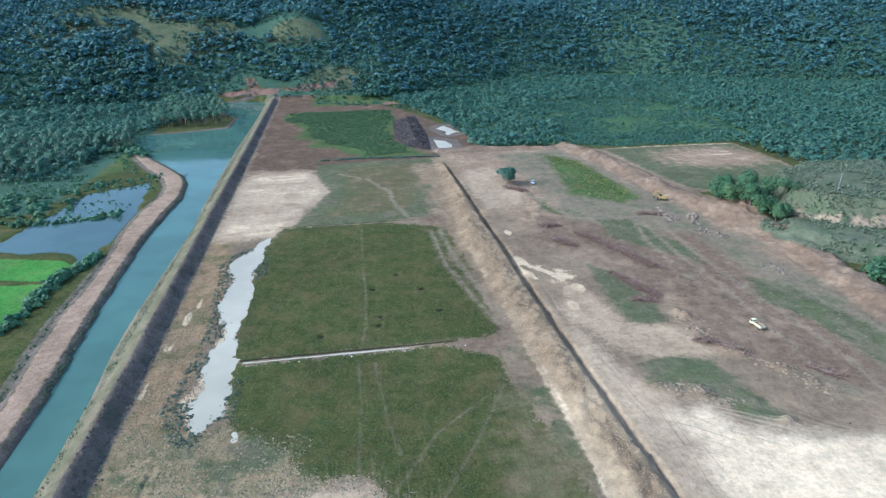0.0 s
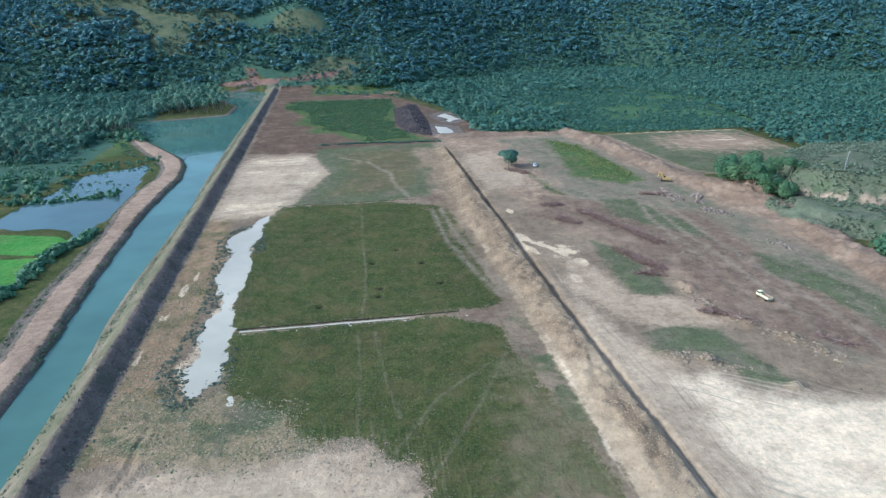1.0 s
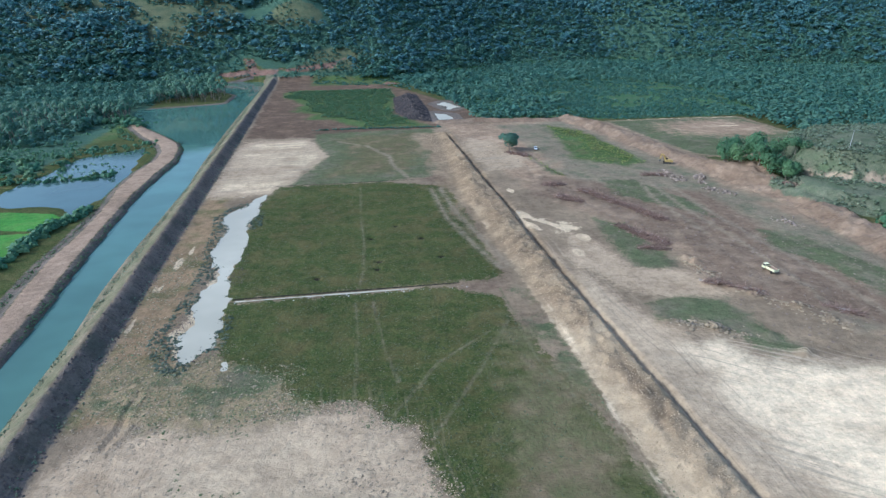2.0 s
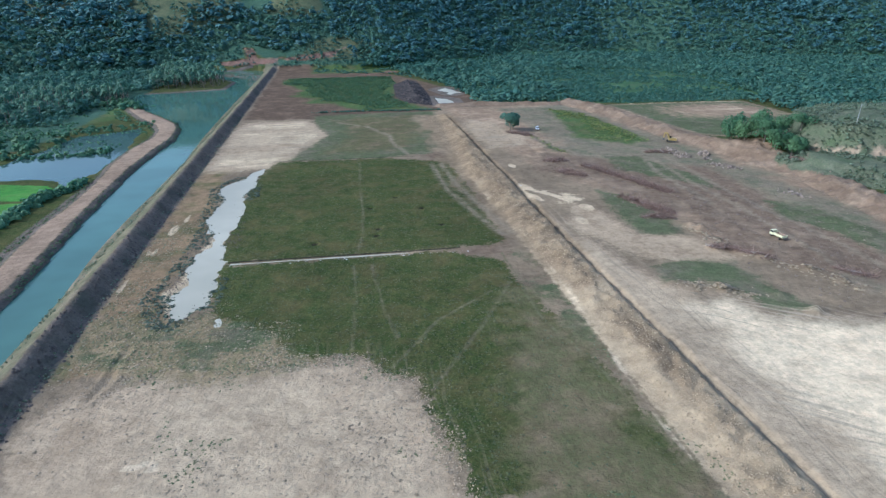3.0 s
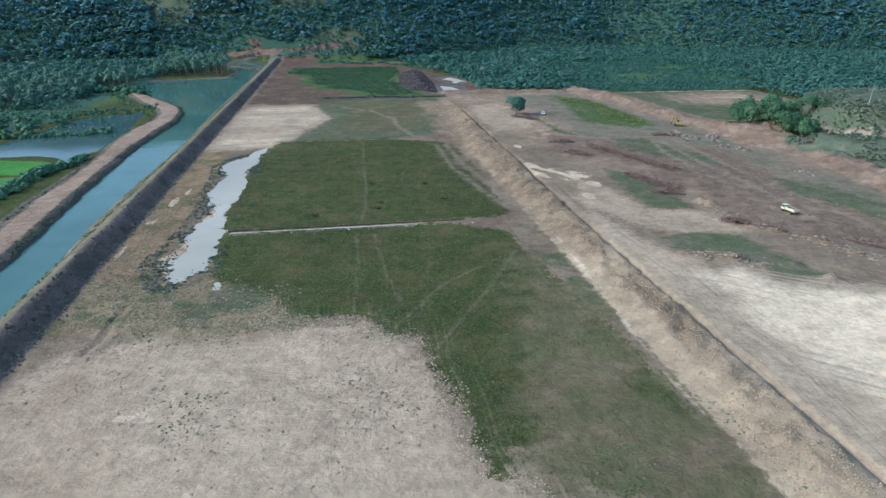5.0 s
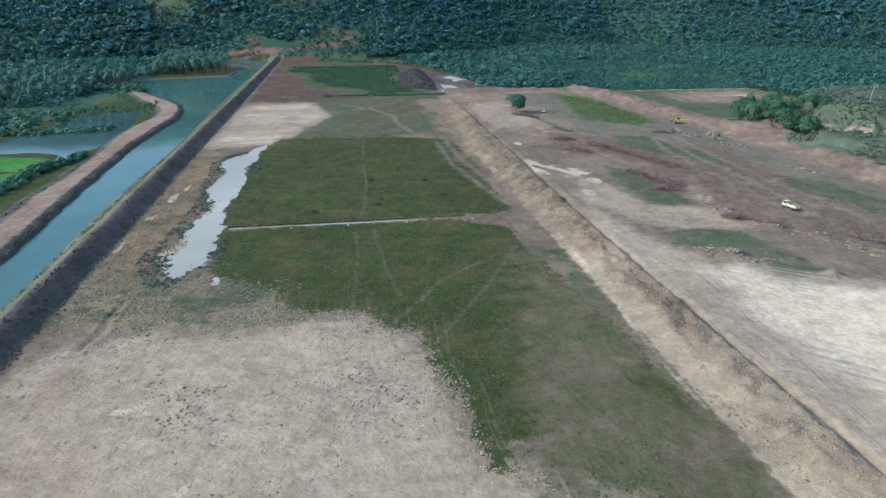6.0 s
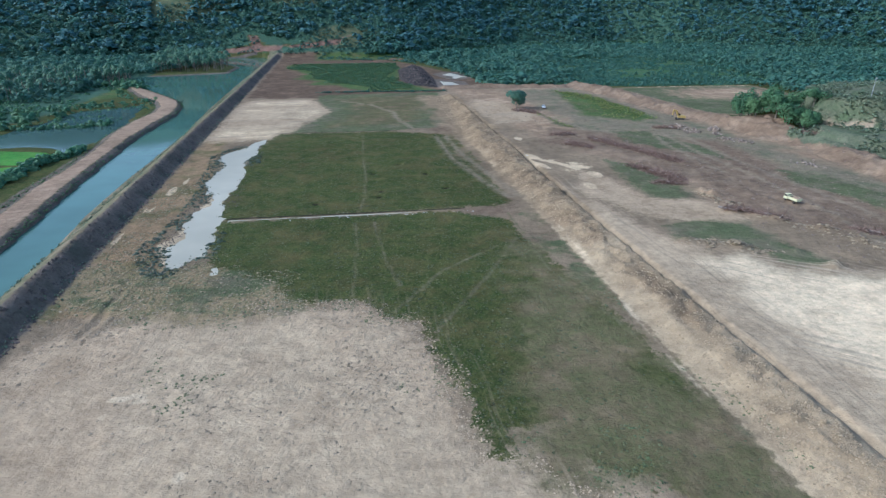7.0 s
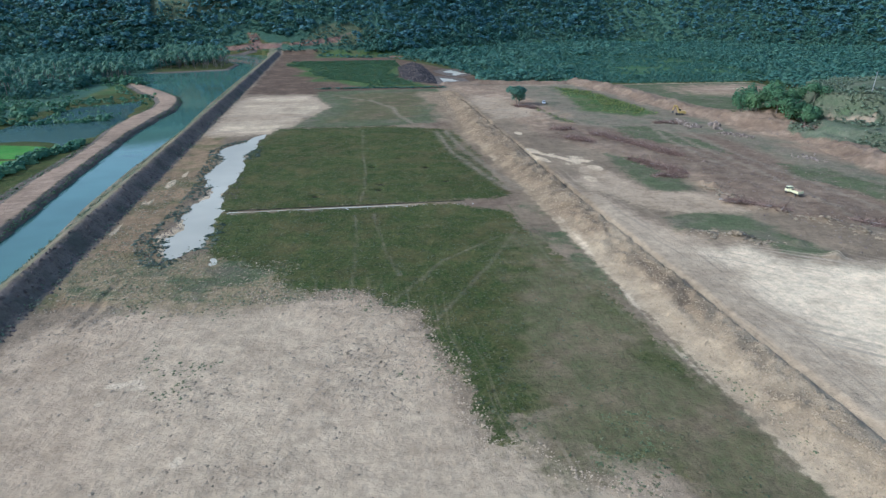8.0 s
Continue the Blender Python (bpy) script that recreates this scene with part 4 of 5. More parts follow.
shrubs("wetland_growth", "mixed reeds and shrubs on the flooded field", inside(2600, WET, lambda x, y: (fbm(x, y, 22, 3) > -0.02) & (x < track(y, ROAD_L) - 4)), WET_LEAF, 0.2, 0.9, 0.45, 12, prng, 1.0)
STRAW = leaves("dry straw", (0.28, 0.212, 0.128), (0.38, 0.29, 0.178), 0.15, through_light=0.15)
shrubs("canal_weeds", "low weeds along the canal bank", along([(-69.5, 60), (-69.5, 520)], 1300, 1.0) + along([(-60.5, 200), (-60.5, 212)], 8, 0.5) + along([(-59.5, 60), (-59.5, 420)], 500, 0.6), SCRUB_LEAF, 0.08, 0.28, 0.5, 10, prng)


# ---- ground cover and loose earth ----
def tufts(name, label, spots, mat, low, high, rng, count=6):
    base = [crown_arrays(rng, count, 1.0, 1.0, 0.16, 0.42, 3, 3.0, lift=0.07) for _ in range(8)]
    xs, ys = np.array([s[0] for s in spots]), np.array([s[1] for s in spots])
    ob = wood_of(name, label, "grass", np.stack([xs, ys, relief(xs, ys)], 1), base, mat, rng, low + (high - low) * rng.random(len(xs)) ** 2)
    return ob


TUFT = leaves("dry tufts", (0.240, 0.180, 0.110), (0.33, 0.25, 0.16), 0.15, through_light=0.1)
WEED = leaves("low weeds", (0.090, 0.122, 0.044), (0.155, 0.150, 0.066), 0.15, through_light=0.1)
GRASS_LEAF = leaves("field grass", (0.058, 0.078, 0.026), (0.114, 0.104, 0.042), 0.25, through_light=0.15)
x, y = prng.uniform(-56, 34, 24000), prng.uniform(42, 116, 24000)
dens = fbm(x, y, 16, 3) + 1.2 * np.exp(-((x - 4) / 11) ** 2 - ((y - 90) / 16) ** 2)
dens = dens + 0.6 * step(y, 92, 110)
ok = (area(x, y, NEAR_SAND) > -3) & (prng.random(24000) < np.clip(0.04 + 0.42 * dens, 0.015, 0.5))
tufts("sand_tufts", "small dark grass tufts dotting pale sand", list(zip(x[ok], y[ok])), TUFT, 0.08, 0.40, prng, 7)
x, y = prng.uniform(-57, 40, 16000), prng.uniform(46, 136, 16000)
d = area(x, y, GRASS_B)
clump = fbm(x, y, 8, 3)
ok = (clump > 0.18) & (area(x, y, PATCHES[-1]) > -2) | (clump > 0.05) & (d < 1) & (d > -4) & (y > 48) | (clump > 0.45) & (area(x, y, NEAR_SAND) > 0) | (y < 66) & (d > -3) & (clump > 0.1)
tufts("sand_weeds", "ragged green weeds spreading from the grass over sand", list(zip(x[ok], y[ok])) + along([(53, 78), (55.5, 71), (56.5, 64), (56, 54)], 90, 0.7) + along([(51.5, 110), (53, 88)], 40, 0.6), WEED, 0.07, 0.34, prng)
x, y = prng.uniform(-36, 52, 33000), 40 + 243 * prng.random(33000) ** 1.25
ok = np.maximum(area(x, y, GRASS_A), area(x, y, GRASS_B)) + 3 * fbm(x, y, 6, 3) > 0
ok &= (np.abs(y - 165) > 1.5) & ((prng.random(33000) < 0.2) | (area(x, y, [(18, 40), (26, 84), (34, 112), (40, 140), (50, 140), (56, 40)]) < 8 * fbm(x, y, 14, 3)))
tufts("field_grass", "uneven green grass covering the fields", list(zip(x[ok], y[ok])), GRASS_LEAF, 0.08, 0.36, prng, 5)

tufts("dry_tussocks", "straw-coloured dry grass matted over pushed soil heaps", along([(111, 172), (113, 160), (116, 146), (123, 134), (131, 121)], 170, 1.7) + along([(84, 131), (94, 127), (100, 122)], 110, 1.5), STRAW, 0.25, 0.9, prng, 14)
x, y = prng.uniform(-58, -8, 13000), prng.uniform(104, 205, 13000)
soft_edge = np.maximum(area(x, y, PATCHES[-1]) + 4, np.minimum(area(x, y, [(-58.5, 110), (-58.5, 205), (-46, 205), (-46, 150), (-38, 128), (-44, 112)]) + 1, 8))
ok = (soft_edge + 9 * fbm(x, y, 7, 4) > 2) & (area(x, y, PUDDLE) < -0.5)
pick = prng.random(13000) < 0.55
tufts("bank_foot_weeds", "patchy green weeds on ochre soil below the bank", list(zip(x[ok & pick], y[ok & pick])), WEED, 0.10, 0.36, prng, 7)
tufts("bank_foot_straw", "trampled straw-coloured grass below the bank", list(zip(x[ok & ~pick], y[ok & ~pick])), STRAW, 0.10, 0.36, prng, 7)


def clods(name, label, category, xs, ys, mat, low, high, rng):
    """Loose lumps past counting, as one object."""
    unit = np.array([(1, 0, 0), (0, 1, 0), (-1, 0, 0), (0, -1, 0), (0, 0, 0.8), (0, 0, -0.5)])
    tri = np.array([(0, 1, 4), (1, 2, 4), (2, 3, 4), (3, 0, 4), (1, 0, 5), (2, 1, 5), (3, 2, 5), (0, 3, 5)])
    n = len(xs)
    s = (low + (high - low) * rng.random(n) ** 3)[:, None, None]
    co = unit[None] * rng.uniform(0.6, 1.4, (n, 6, 1)) * s + np.stack([xs, ys, relief(xs, ys)], 1)[:, None]
    me = bpy.data.meshes.new(name)
    me.from_pydata(co.reshape(-1, 3).tolist(), [], (tri[None] + 6 * np.arange(n)[:, None, None]).reshape(-1, 3).tolist())
    me.materials.append(mat)
    return tagged(new(name, me), label, category, kind="stuff")


SPOIL = two_tone("dry clods", (0.385, 0.290, 0.180), (0.31, 0.230, 0.142), 0.6)
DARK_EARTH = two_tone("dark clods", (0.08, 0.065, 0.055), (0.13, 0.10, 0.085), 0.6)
px_, py_ = prng.uniform(-50, -31, 5200), prng.uniform(128, 272, 5200)
d_ = area(px_, py_, PUDDLE)
ok = (d_ > -2.5) & (d_ < 3.5) & (fbm(px_, py_, 9, 3) + (-36 - px_) * 0.02 > 0.0)
DARK_WEED = leaves("wet weeds", (0.050, 0.072, 0.040), (0.090, 0.105, 0.058), 0.15, through_light=0.1)
wet = (d_ > -3.5) & (d_ < 4.5) & (fbm(px_, py_, 11, 4) + (-38 - px_) * 0.045 > -0.02)
clods("mud_lumps", "dark muddy lumps and weeds at a puddle's edge", "mud", px_[ok], py_[ok], DARK_EARTH, 0.10, 0.28, prng)
tufts("puddle_weeds", "dark wet weeds along the milky puddle", list(zip(px_[wet], py_[wet])), DARK_WEED, 0.2, 0.75, prng, 7)
x, y = prng.uniform(46, 80, 3000), prng.uniform(432, 582, 3000)
ok = area(x, y, MUD_PILE) > 0
clods("black_clods", "black dug soil lumps on a tall heap", "earth", x[ok], y[ok], DARK_EARTH, 0.2, 0.9, prng)
x, y = prng.uniform(-32, 36, 80), 163.4 + prng.normal(size=80) * 0.7
WHITISH = two_tone("whitish stone", (0.62, 0.60, 0.55), (0.5, 0.48, 0.43), 2.0)
clods("ditch_stones", "whitish stones dug out beside a ditch", "stones", x, y, WHITISH, 0.06, 0.26, prng)
SAND_LUMP = two_tone("sandy lumps", (0.43, 0.325, 0.212), (0.36, 0.27, 0.172), 0.6)
x, y = prng.uniform(-50, 36, 60000), prng.uniform(46, 128, 60000)
d_ = area(x, y, GRASS_B)
ok = (d_ < 0.8) & (d_ > -4 - 9 * fbm(x, y, 8, 3)) & (prng.random(60000) < 0.55) & (y > 50) & (x > -21 + 6 * fbm(x, y, 9, 2))
clods("sand_lumps", "pale crusted sand lumps along the ragged grass edge", "earth", x[ok][:6000], y[ok][:6000], SAND_LUMP, 0.07, 0.24, prng)
CRUMB = two_tone("soil crumbs", (0.16, 0.12, 0.085), (0.235, 0.18, 0.128), 0.6)
RED_EARTH = two_tone("red clods", (0.16, 0.117, 0.09), (0.215, 0.16, 0.122), 0.6)
n = 22000
y = 40 + 350 * prng.random(n) ** 1.7
clods("spoil_clods", "dry crumbling clods on a spoil ridge", "earth", 55 + prng.random(n) * 10.5, y, SPOIL, 0.05, 0.24, prng)
# soil clods coloured dark to go with the shaded slope
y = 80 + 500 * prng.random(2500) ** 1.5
clods("bank_clods", "dark clods on the bank's steep shaded side", "earth", -64 + prng.random(2500) * 6, y, DARK_EARTH, 0.12, 0.55, prng)
x, y = prng.uniform(90, 200, 5000), prng.uniform(105, 400, 5000)
ok = (area(x, y, ROUGH) > -3) | (line(x, y, BERM)[0] < 11)
clods("earth_clods", "scattered reddish clods on broken ground", "earth", x[ok], y[ok], RED_EARTH, 0.10, 0.5, prng)
x, y = prng.uniform(70, 190, 9000), 110 + 310 * prng.random(9000) ** 1.3
ok = area(x, y, BROKEN) > -4
clods("soil_crumbs", "dry soil crumbs strewn over graded ground", "earth", x[ok], y[ok], CRUMB, 0.08, 0.36, prng)

# ---- boulders ----
STONE = two_tone("quarried stone", (0.30, 0.232, 0.172), (0.18, 0.138, 0.110), 0.8, 0.85, 0.4, 2.0, spread=0.4)


def boulder_mesh(rng):
    bm = bmesh.new()
    bmesh.ops.create_icosphere(bm, subdivisions=2, radius=1.0)
    off = Vector(rng.uniform(0, 50, 3))
    cuts = [Vector(rng.normal(size=3)).normalized() for _ in range(9)]
    for v in bm.verts:
        p = v.co.copy()
        for c in cuts:
            over = p.dot(c) - 0.52
            if over > 0:
                p -= c * over * 0.9
        v.co = p * (1 + 0.16 * noise.noise(p * 1.7 + off))
    me = bpy.data.meshes.new("boulder")
    bm.to_mesh(me)
    bm.free()
    me.materials.append(STONE)
    return me


brng = np.random.default_rng(5)
STONES = [boulder_mesh(brng) for _ in range(6)]
for cx, cy, wide, n, big in [(161, 274, 2.4, 38, 0.75), (160, 263, 2.8, 54, 0.8), (172, 262, 1.8, 26, 1.4), (168, 255, 2.2, 24, 0.9), (165, 243, 2.0, 48, 0.75), (170, 238, 2.2, 60, 0.7), (171, 197, 2.4, 34, 0.7), (166, 202, 1.5, 8, 0.5)]:
    for k in range(n):
        x, y = cx + brng.normal() * wide * 0.7, cy + brng.normal() * wide
        s = big * brng.uniform(0.35, 1.15)
        ob = new("boulder", STONES[k % 6])
        ob.matrix_world = pose(x, y, ground_at(x, y) + 0.25 * s, *brng.uniform(0, 360, 3)) @ Matrix.Diagonal((s * brng.uniform(0.8, 1.3), s, s * 0.62, 1))
        tagged(ob, "pale blasted boulder dumped at the berm's foot", "rock", "boulders heaped along the berm")

# ---- brushwood piles ----
TWIG = two_tone("dead wood", (0.180, 0.110, 0.084), (0.285, 0.198, 0.150), 1.5, spread=0.35)
PALE_LOG = two_tone("bare log", (0.42, 0.36, 0.30), (0.34, 0.28, 0.23), 2.0)


def brush_pile(a, b, wide, high, n, rng, label="tangled heap of dead reddish-brown branches"):
    (ax, ay), (bx, by), n = a, b, 2 * n
    cx, cy = (ax + bx) / 2, (ay + by) / 2
    t = thing("brush_pile", pose(cx, cy, ground_at(cx, cy)), label, "brushwood", "brush piles on the cleared ground")
    f, q = rng.uniform(-0.5, 0.5, n), rng.normal(size=n) * 0.35
    p = np.stack([(bx - ax) * f + q * wide, (by - ay) * f + rng.normal(size=n) * wide * 0.35, np.zeros(n)], 1)
    p[:, 2] = np.maximum(0.05, high * (1 - np.minimum(1, np.abs(q) * 1.3)) * (1 - np.abs(f) * 0.8) * rng.uniform(0.1, 1.0, n))
    d = rng.normal(size=(n, 3)) * (1, 1, 0.35)
    d /= np.linalg.norm(d, axis=1)[:, None]
    half, r = rng.uniform(0.5, 1.9, (n, 1)), rng.uniform(0.03, 0.095, (n, 1))
    p[:, 2] += np.maximum(0, np.abs(d[:, 2]) * half[:, 0] - p[:, 2])
    u = np.cross(d, (0.3, 0.2, 1.0))
    u /= np.linalg.norm(u, axis=1)[:, None]
    v = np.cross(d, u)
    ends = [(p + s * d * half + w * r * (u * math.cos(k * 2.094) + v * math.sin(k * 2.094))) for s, w in ((-1, 1.0), (1, 0.5)) for k in range(3)]
    tri = np.array([(0, 1, 4, 3), (1, 2, 5, 4), (2, 0, 3, 5)])
    me = bpy.data.meshes.new("brushwood")
    me.from_pydata(np.stack(ends, 1).reshape(-1, 3).tolist(), [], (tri[None] + 6 * np.arange(n)[:, None, None]).reshape(-1, 4).tolist())
    me.materials.append(TWIG)
    tangle = tagged(new("brushwood", me), kind="stuff")
    tangle.parent = t
    for k in range(3):
        bm = bmesh.new()
        f = rng.uniform(-0.45, 0.45)
        p = Vector(((bx - ax) * f, (by - ay) * f, high * rng.uniform(0.2, 0.6)))
        d = Vector((rng.normal(), rng.normal(), 0.1)).normalized() * rng.uniform(1.2, 2.4)
        rod(bm, p - d, p + d, 0.18, 0.11, 7)
        part("log", bm, PALE_LOG, t, "bare pale log")
    return t


for a, b, w, h, n in [((94, 263), (102, 262), 3, 1.6, 260), ((94, 246), (100, 236), 4, 1.6, 300), ((107, 252), (113, 236), 3.0, 1.5, 300), ((113, 236), (120, 220), 3.2, 1.6, 320), ((119, 220), (124, 207), 3.2, 1.6, 300),
                      ((104, 206), (109, 192), 3, 1.5, 300), ((108, 194), (112, 184), 3, 1.7, 300), ((101, 183), (110, 180), 2.2, 1.3, 120), ((147, 272), (158, 270), 2.6, 1.5, 150),
                      ((132, 133), (138, 126), 2.6, 1.1, 110), ((107, 152), (113, 150), 2.0, 1.0, 100), ((113, 149), (119, 142), 2.0, 0.8, 90), ((196, 236), (200, 226), 2.4, 1.4, 90)]:
    brush_pile(a, b, w, h, n, brng)
brush_pile((95, 330), (103, 320), 4, 1.4, 320, brng, "grey heap of dead branches beside a lone tree")

# ---- machines ----
CREAM = two_tone("cream paint", (0.74, 0.70, 0.44), (0.67, 0.63, 0.38), 3.0, 0.45, spread=0.03)
YELLOW = two_tone("yellow paint", (0.46, 0.33, 0.11), (0.36, 0.255, 0.09), 2.0, 0.5, spread=0.04)
WHITE = two_tone("white paint", (0.72, 0.73, 0.74), (0.64, 0.65, 0.66), 3.0, 0.4, spread=0.03)
BLUE = two_tone("blue paint", (0.10, 0.22, 0.42), (0.08, 0.18, 0.36), 3.0, 0.4, spread=0.03)
RUBBER = two_tone("rubber", (0.025, 0.025, 0.027), (0.05, 0.045, 0.04), 4.0, 0.9)
STEEL = two_tone("dusty steel", (0.10, 0.095, 0.09), (0.18, 0.155, 0.13), 4.0, 0.7)
GLASS = two_tone("dark window", (0.02, 0.025, 0.03), (0.03, 0.035, 0.04), 1.0, 0.08, spread=0.02)
LAMP = two_tone("lamp glass", (0.75, 0.74, 0.70), (0.68, 0.67, 0.62), 4.0, 0.2, spread=0.02)
SOIL = two_tone("loaded soil", (0.24, 0.17, 0.12), (0.32, 0.23, 0.17), 2.0, 0.95, 0.6, 3.0)


def wheel(parent, x, y, r, w):
    bm = bmesh.new()
    m = Matrix.Translation((x, y, r)) @ Matrix.Rotation(radians(90), 4, "Y")
    bmesh.ops.create_cone(bm, cap_ends=True, segments=20, radius1=r, radius2=r, depth=w, matrix=m)
    bmesh.ops.bevel(bm, geom=[e for e in bm.edges if len(e.link_faces) == 2 and any(len(f.verts) > 4 for f in e.link_faces)], offset=0.05, segments=2, affect="EDGES")
    tyre = part("tyre", bm, RUBBER, parent)
    bm = bmesh.new()
    bmesh.ops.create_cone(bm, cap_ends=True, segments=16, radius1=r * 0.55, radius2=r * 0.5, depth=w + 0.03, matrix=m)
    part("rim", bm, STEEL, tyre)


def dump_truck(m):
    t = thing("dump_truck", m, "small cream-yellow dump truck parked on bare earth", "truck")
    boxed("chassis", (0, -0.3, 0.72), (0.85, 5.6, 0.26), STEEL, t)
    cab = boxed("cab", (0, 2.15, 1.12), (1.95, 1.55, 0.85), CREAM, t, 0.08)
    boxed("roof", (0, 2.05, 2.26), (1.78, 1.36, 0.16), CREAM, cab, 0.06)
    for x, y in ((-0.86, 2.72), (0.86, 2.72), (-0.86, 1.5), (0.86, 1.5)):
        bm = bmesh.new()
        rod(bm, (x * 1.06, y, 1.5), (x * 0.95, y * 0.97, 2.22), 0.06, 0.05)
        part("pillar", bm, CREAM, cab)
    boxed("windscreen", (0, 2.74, 1.87), (1.66, 0.04, 0.68), GLASS, cab, 0.0, turn=14)
    boxed("rear_window", (0, 1.46, 1.87), (1.5, 0.04, 0.6), GLASS, cab, 0.0)
    for s in (-1, 1):
        boxed("side_window", (s * 0.88, 2.1, 1.87), (0.04, 1.1, 0.62), GLASS, cab, 0.0)
        boxed("door", (s * 0.985, 2.2, 1.2), (0.03, 1.0, 0.8), CREAM, cab, 0.01)
        boxed("headlight", (s * 0.72, 2.94, 1.0), (0.32, 0.06, 0.2), LAMP, t, 0.02)
        boxed("mirror", (s * 1.12, 2.75, 1.8), (0.16, 0.06, 0.34), STEEL, cab, 0.02)
    boxed("bumper", (0, 2.98, 0.66), (1.95, 0.14, 0.26), STEEL, t)
    boxed("bonnet_panel", (0, 2.945, 1.25), (1.3, 0.04, 0.25), STEEL, cab, 0.01)
    bed = boxed("tipper_bed", (0, -0.95, 1.0), (2.05, 3.9, 0.1), CREAM, t)
    for s in (-1, 1):
        boxed("side_panel", (s * 1.0, -0.95, 1.43), (0.07, 3.9, 0.80), CREAM, bed, 0.02)
        boxed("liner", (s * 0.95, -0.95, 1.47), (0.03, 3.7, 0.70), SOIL, bed, 0.0, "rusty soil-stained inner wall")
        for y in (-2.4, -1.45, -0.5, 0.45):
            boxed("rib", (s * 1.06, y, 1.43), (0.06, 0.1, 0.76), CREAM, bed, 0.01)
    boxed("headboard", (0, 0.98, 1.52), (2.05, 0.08, 1.0), CREAM, bed, 0.02)
    boxed("liner", (0, 0.92, 1.42), (1.86, 0.03, 0.6), SOIL, bed, 0.0, "rusty soil-stained inner wall")
    boxed("tailgate", (0, -2.88, 1.43), (2.05, 0.08, 0.78), CREAM, bed, 0.02)
    boxed("soil_load", (0, -0.95, 1.12), (1.85, 3.6, 0.24), SOIL, bed, 0.12, "brown soil left in the bed")
    for x, y in ((-0.86, 2.2), (0.86, 2.2), (-0.9, -1.7), (0.9, -1.7)):
        wheel(t, x, y, 0.42, 0.3 if y > 0 else 0.46)
    return t


dump_truck(pose(132.5, 157, ground_at(132.5, 157) + 0.02, 0, 0, 6) @ Matrix.Scale(0.9, 4))


def pickup(m):
    t = thing("pickup", m, "white pickup with a blue load bed parked near a tree", "car")
    body = boxed("body", (0, 0, 0.75), (1.8, 5.0, 0.55), WHITE, t, 0.12)
    boxed("bonnet", (0, 1.75, 1.06), (1.7, 1.35, 0.16), WHITE, body, 0.07)
    cab = boxed("cabin", (0, 0.35, 1.35), (1.55, 1.75, 0.62), GLASS, t, 0.14)
    boxed("roof", (0, 0.25, 1.69), (1.45, 1.45, 0.1), WHITE, cab, 0.05)
    for s in (-1, 1):
        boxed("bed_side", (s * 0.84, -1.6, 1.12), (0.1, 1.8, 0.32), BLUE, t, 0.03)
        boxed("headlight", (s * 0.66, 2.5, 0.85), (0.3, 0.05, 0.16), LAMP, t, 0.02)
        boxed("door", (s * 0.905, 0.3, 0.8), (0.02, 1.6, 0.4), WHITE, t, 0.01)
    boxed("tailgate", (0, -2.46, 1.08), (1.6, 0.08, 0.4), BLUE, t, 0.02)
    boxed("bumper", (0, 2.52, 0.55), (1.8, 0.12, 0.2), STEEL, t, 0.03)
    for x, y in ((-0.78, 1.6), (0.78, 1.6), (-0.78, -1.55), (0.78, -1.55)):
        wheel(t, x, y, 0.36, 0.24)
    return t


pickup(pose(112.5, 335, ground_at(112.5, 335) + 0.02, 0, 0, 165))


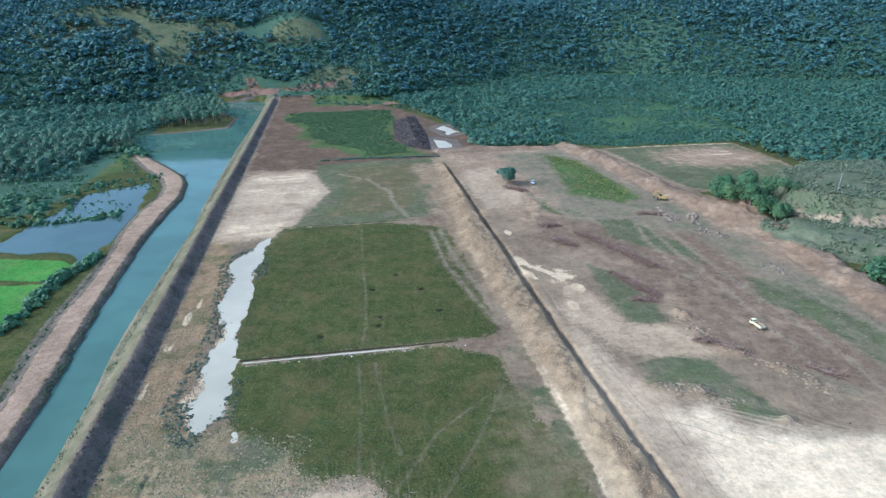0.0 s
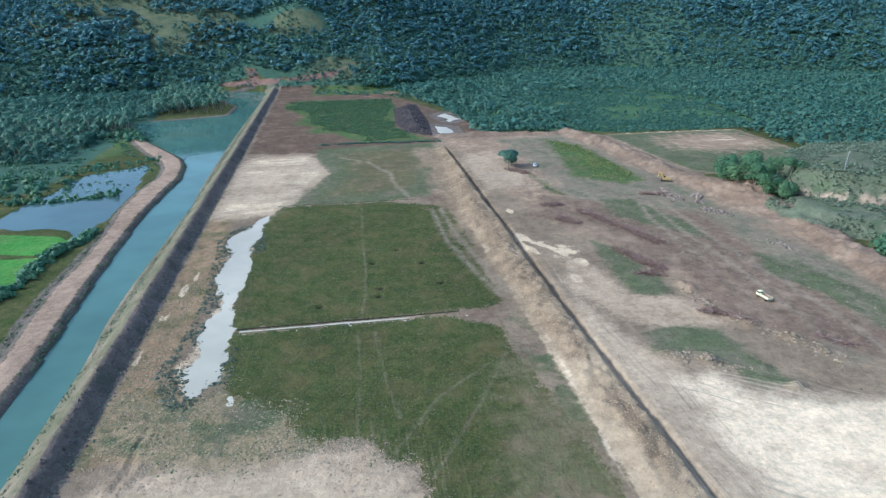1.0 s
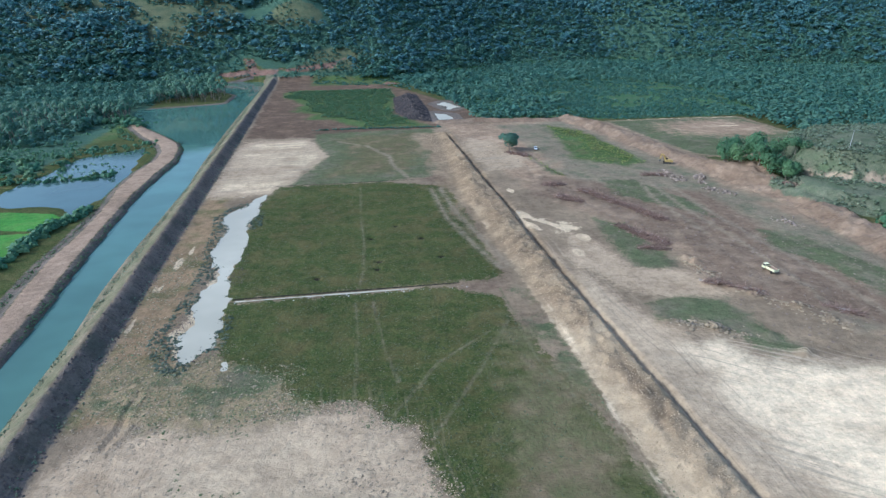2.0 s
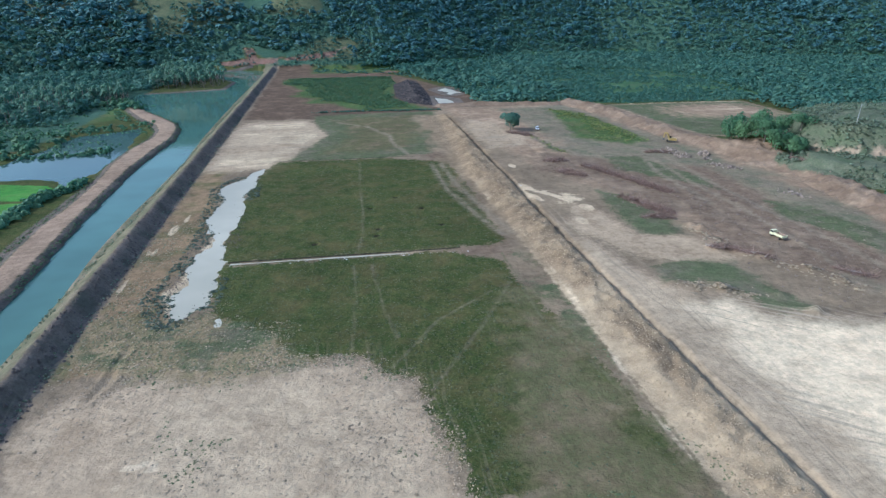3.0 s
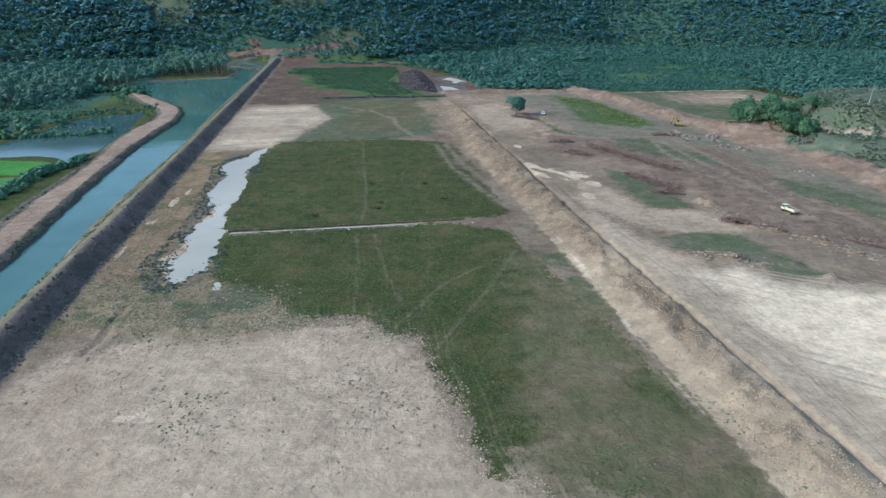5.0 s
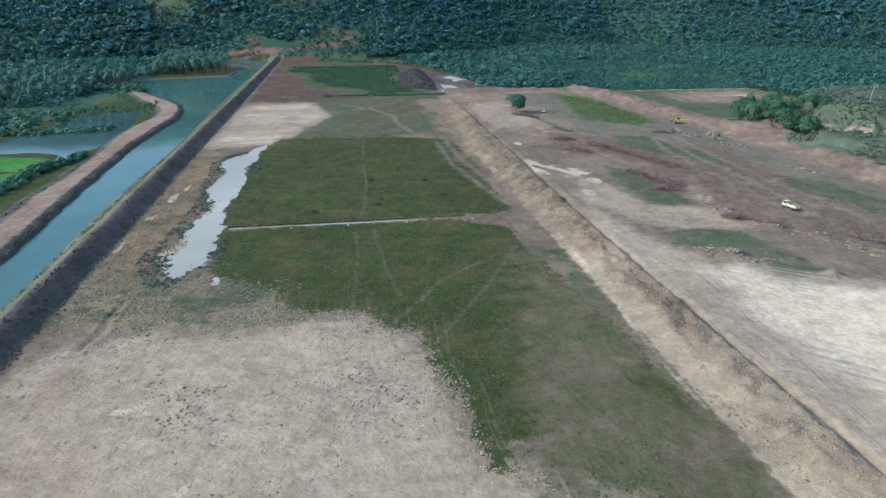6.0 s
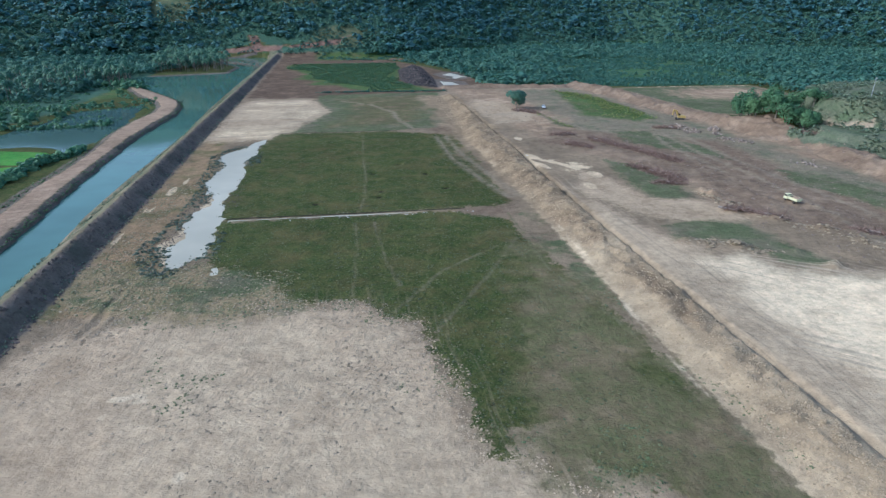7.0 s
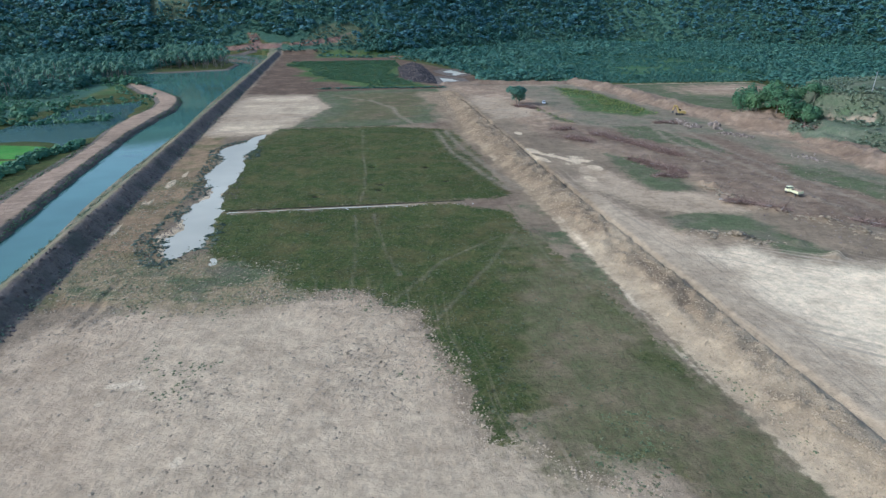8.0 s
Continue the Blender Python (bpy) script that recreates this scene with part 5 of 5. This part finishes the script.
def excavator(m):
    t = thing("excavator", m, "yellow tracked excavator working beside boulders", "excavator")
    for s in (-1, 1):
        tr = boxed("track", (0, s * 1.15, 0.45), (3.9, 0.6, 0.86), RUBBER, t, 0.3)
        for k in range(5):
            bm = bmesh.new()
            rod(bm, (-1.4 + 0.7 * k, s * 1.15 - 0.33, 0.42), (-1.4 + 0.7 * k, s * 1.15 + 0.33, 0.42), 0.24, 0.24, 12)
            part("roller", bm, STEEL, tr)
    boxed("undercarriage", (0, 0, 0.65), (2.2, 1.8, 0.5), STEEL, t)
    house = boxed("house", (0.55, 0, 1.45), (3.3, 2.6, 0.95), YELLOW, t, 0.12)
    boxed("counterweight", (2.3, 0, 1.4), (0.7, 2.5, 1.0), YELLOW, house, 0.2)
    boxed("engine_hood", (1.2, -0.1, 2.05), (1.9, 2.2, 0.4), YELLOW, house, 0.1)
    cab = boxed("cab", (-0.6, 0.8, 2.35), (1.5, 0.95, 1.0), GLASS, house, 0.08)
    boxed("cab_roof", (-0.6, 0.8, 2.9), (1.55, 1.0, 0.12), YELLOW, cab, 0.04)
    bm = bmesh.new()
    rod(bm, (-0.9, -0.2, 1.7), (-1.9, -0.2, 4.3), 0.46, 0.40, 4)
    rod(bm, (-1.9, -0.2, 4.2), (-3.2, -0.2, 4.5), 0.40, 0.30, 4)
    boom = part("boom", bm, YELLOW, t)
    bm = bmesh.new()
    rod(bm, (-1.5, -0.2, 1.6), (-2.4, -0.2, 3.7), 0.12, 0.09, 8)
    part("cylinder", bm, STEEL, boom)
    bm = bmesh.new()
    rod(bm, (-3.0, -0.2, 4.8), (-3.6, -0.2, 2.0), 0.36, 0.24, 4)
    stick = part("stick", bm, YELLOW, t)
    boxed("bucket", (-3.5, -0.2, 1.4), (1.0, 1.2, 0.9), STEEL, stick, 0.2)
    return t


excavator(pose(171, 292, ground_at(171, 292), 0, 0, -25) @ Matrix.Scale(1.05, 4))

# ---- pole, boat, slab ----
CONCRETE = two_tone("concrete", (0.55, 0.54, 0.50), (0.46, 0.45, 0.42), 2.0, 0.9)
t = thing("utility_pole", pose(228, 238, ground_at(228, 238)), "pale concrete utility pole on a scrubby knoll", "pole")
bm = bmesh.new()
rod(bm, (0, 0, -0.5), (0.35, 0, 9.0), 0.15, 0.1, 10)
part("post", bm, CONCRETE, t)
boxed("crossarm", (0.33, 0, 8.5), (1.5, 0.1, 0.12), CONCRETE, t, 0.02)
t = thing("boat", pose(-140.5, 478, -0.72, 0, 0, 70), "small pale wooden boat moored by the shore", "boat")
bm = bmesh.new()
for s in range(9):
    f = s / 8 * 2 - 1
    w, k = 0.75 * (1 - abs(f) ** 2.4) + 0.03, 0.25 * f * f
    for v in ((-w, f * 3, 0.55 + k), (-w * 0.6, f * 3, 0.05 + k), (w * 0.6, f * 3, 0.05 + k), (w, f * 3, 0.55 + k)):
        bm.verts.new(v)
bm.verts.ensure_lookup_table()
for s in range(8):
    for k in range(3):
        bm.faces.new([bm.verts[s * 4 + k], bm.verts[s * 4 + k + 1], bm.verts[s * 4 + k + 5], bm.verts[s * 4 + k + 4]])
bmesh.ops.solidify(bm, geom=bm.faces[:], thickness=0.06)
part("hull", bm, WHITE, t)
for y in (-1.2, 0.9):
    boxed("thwart", (0, y, 0.42), (1.2, 0.25, 0.05), PALE_LOG, t, 0.01)
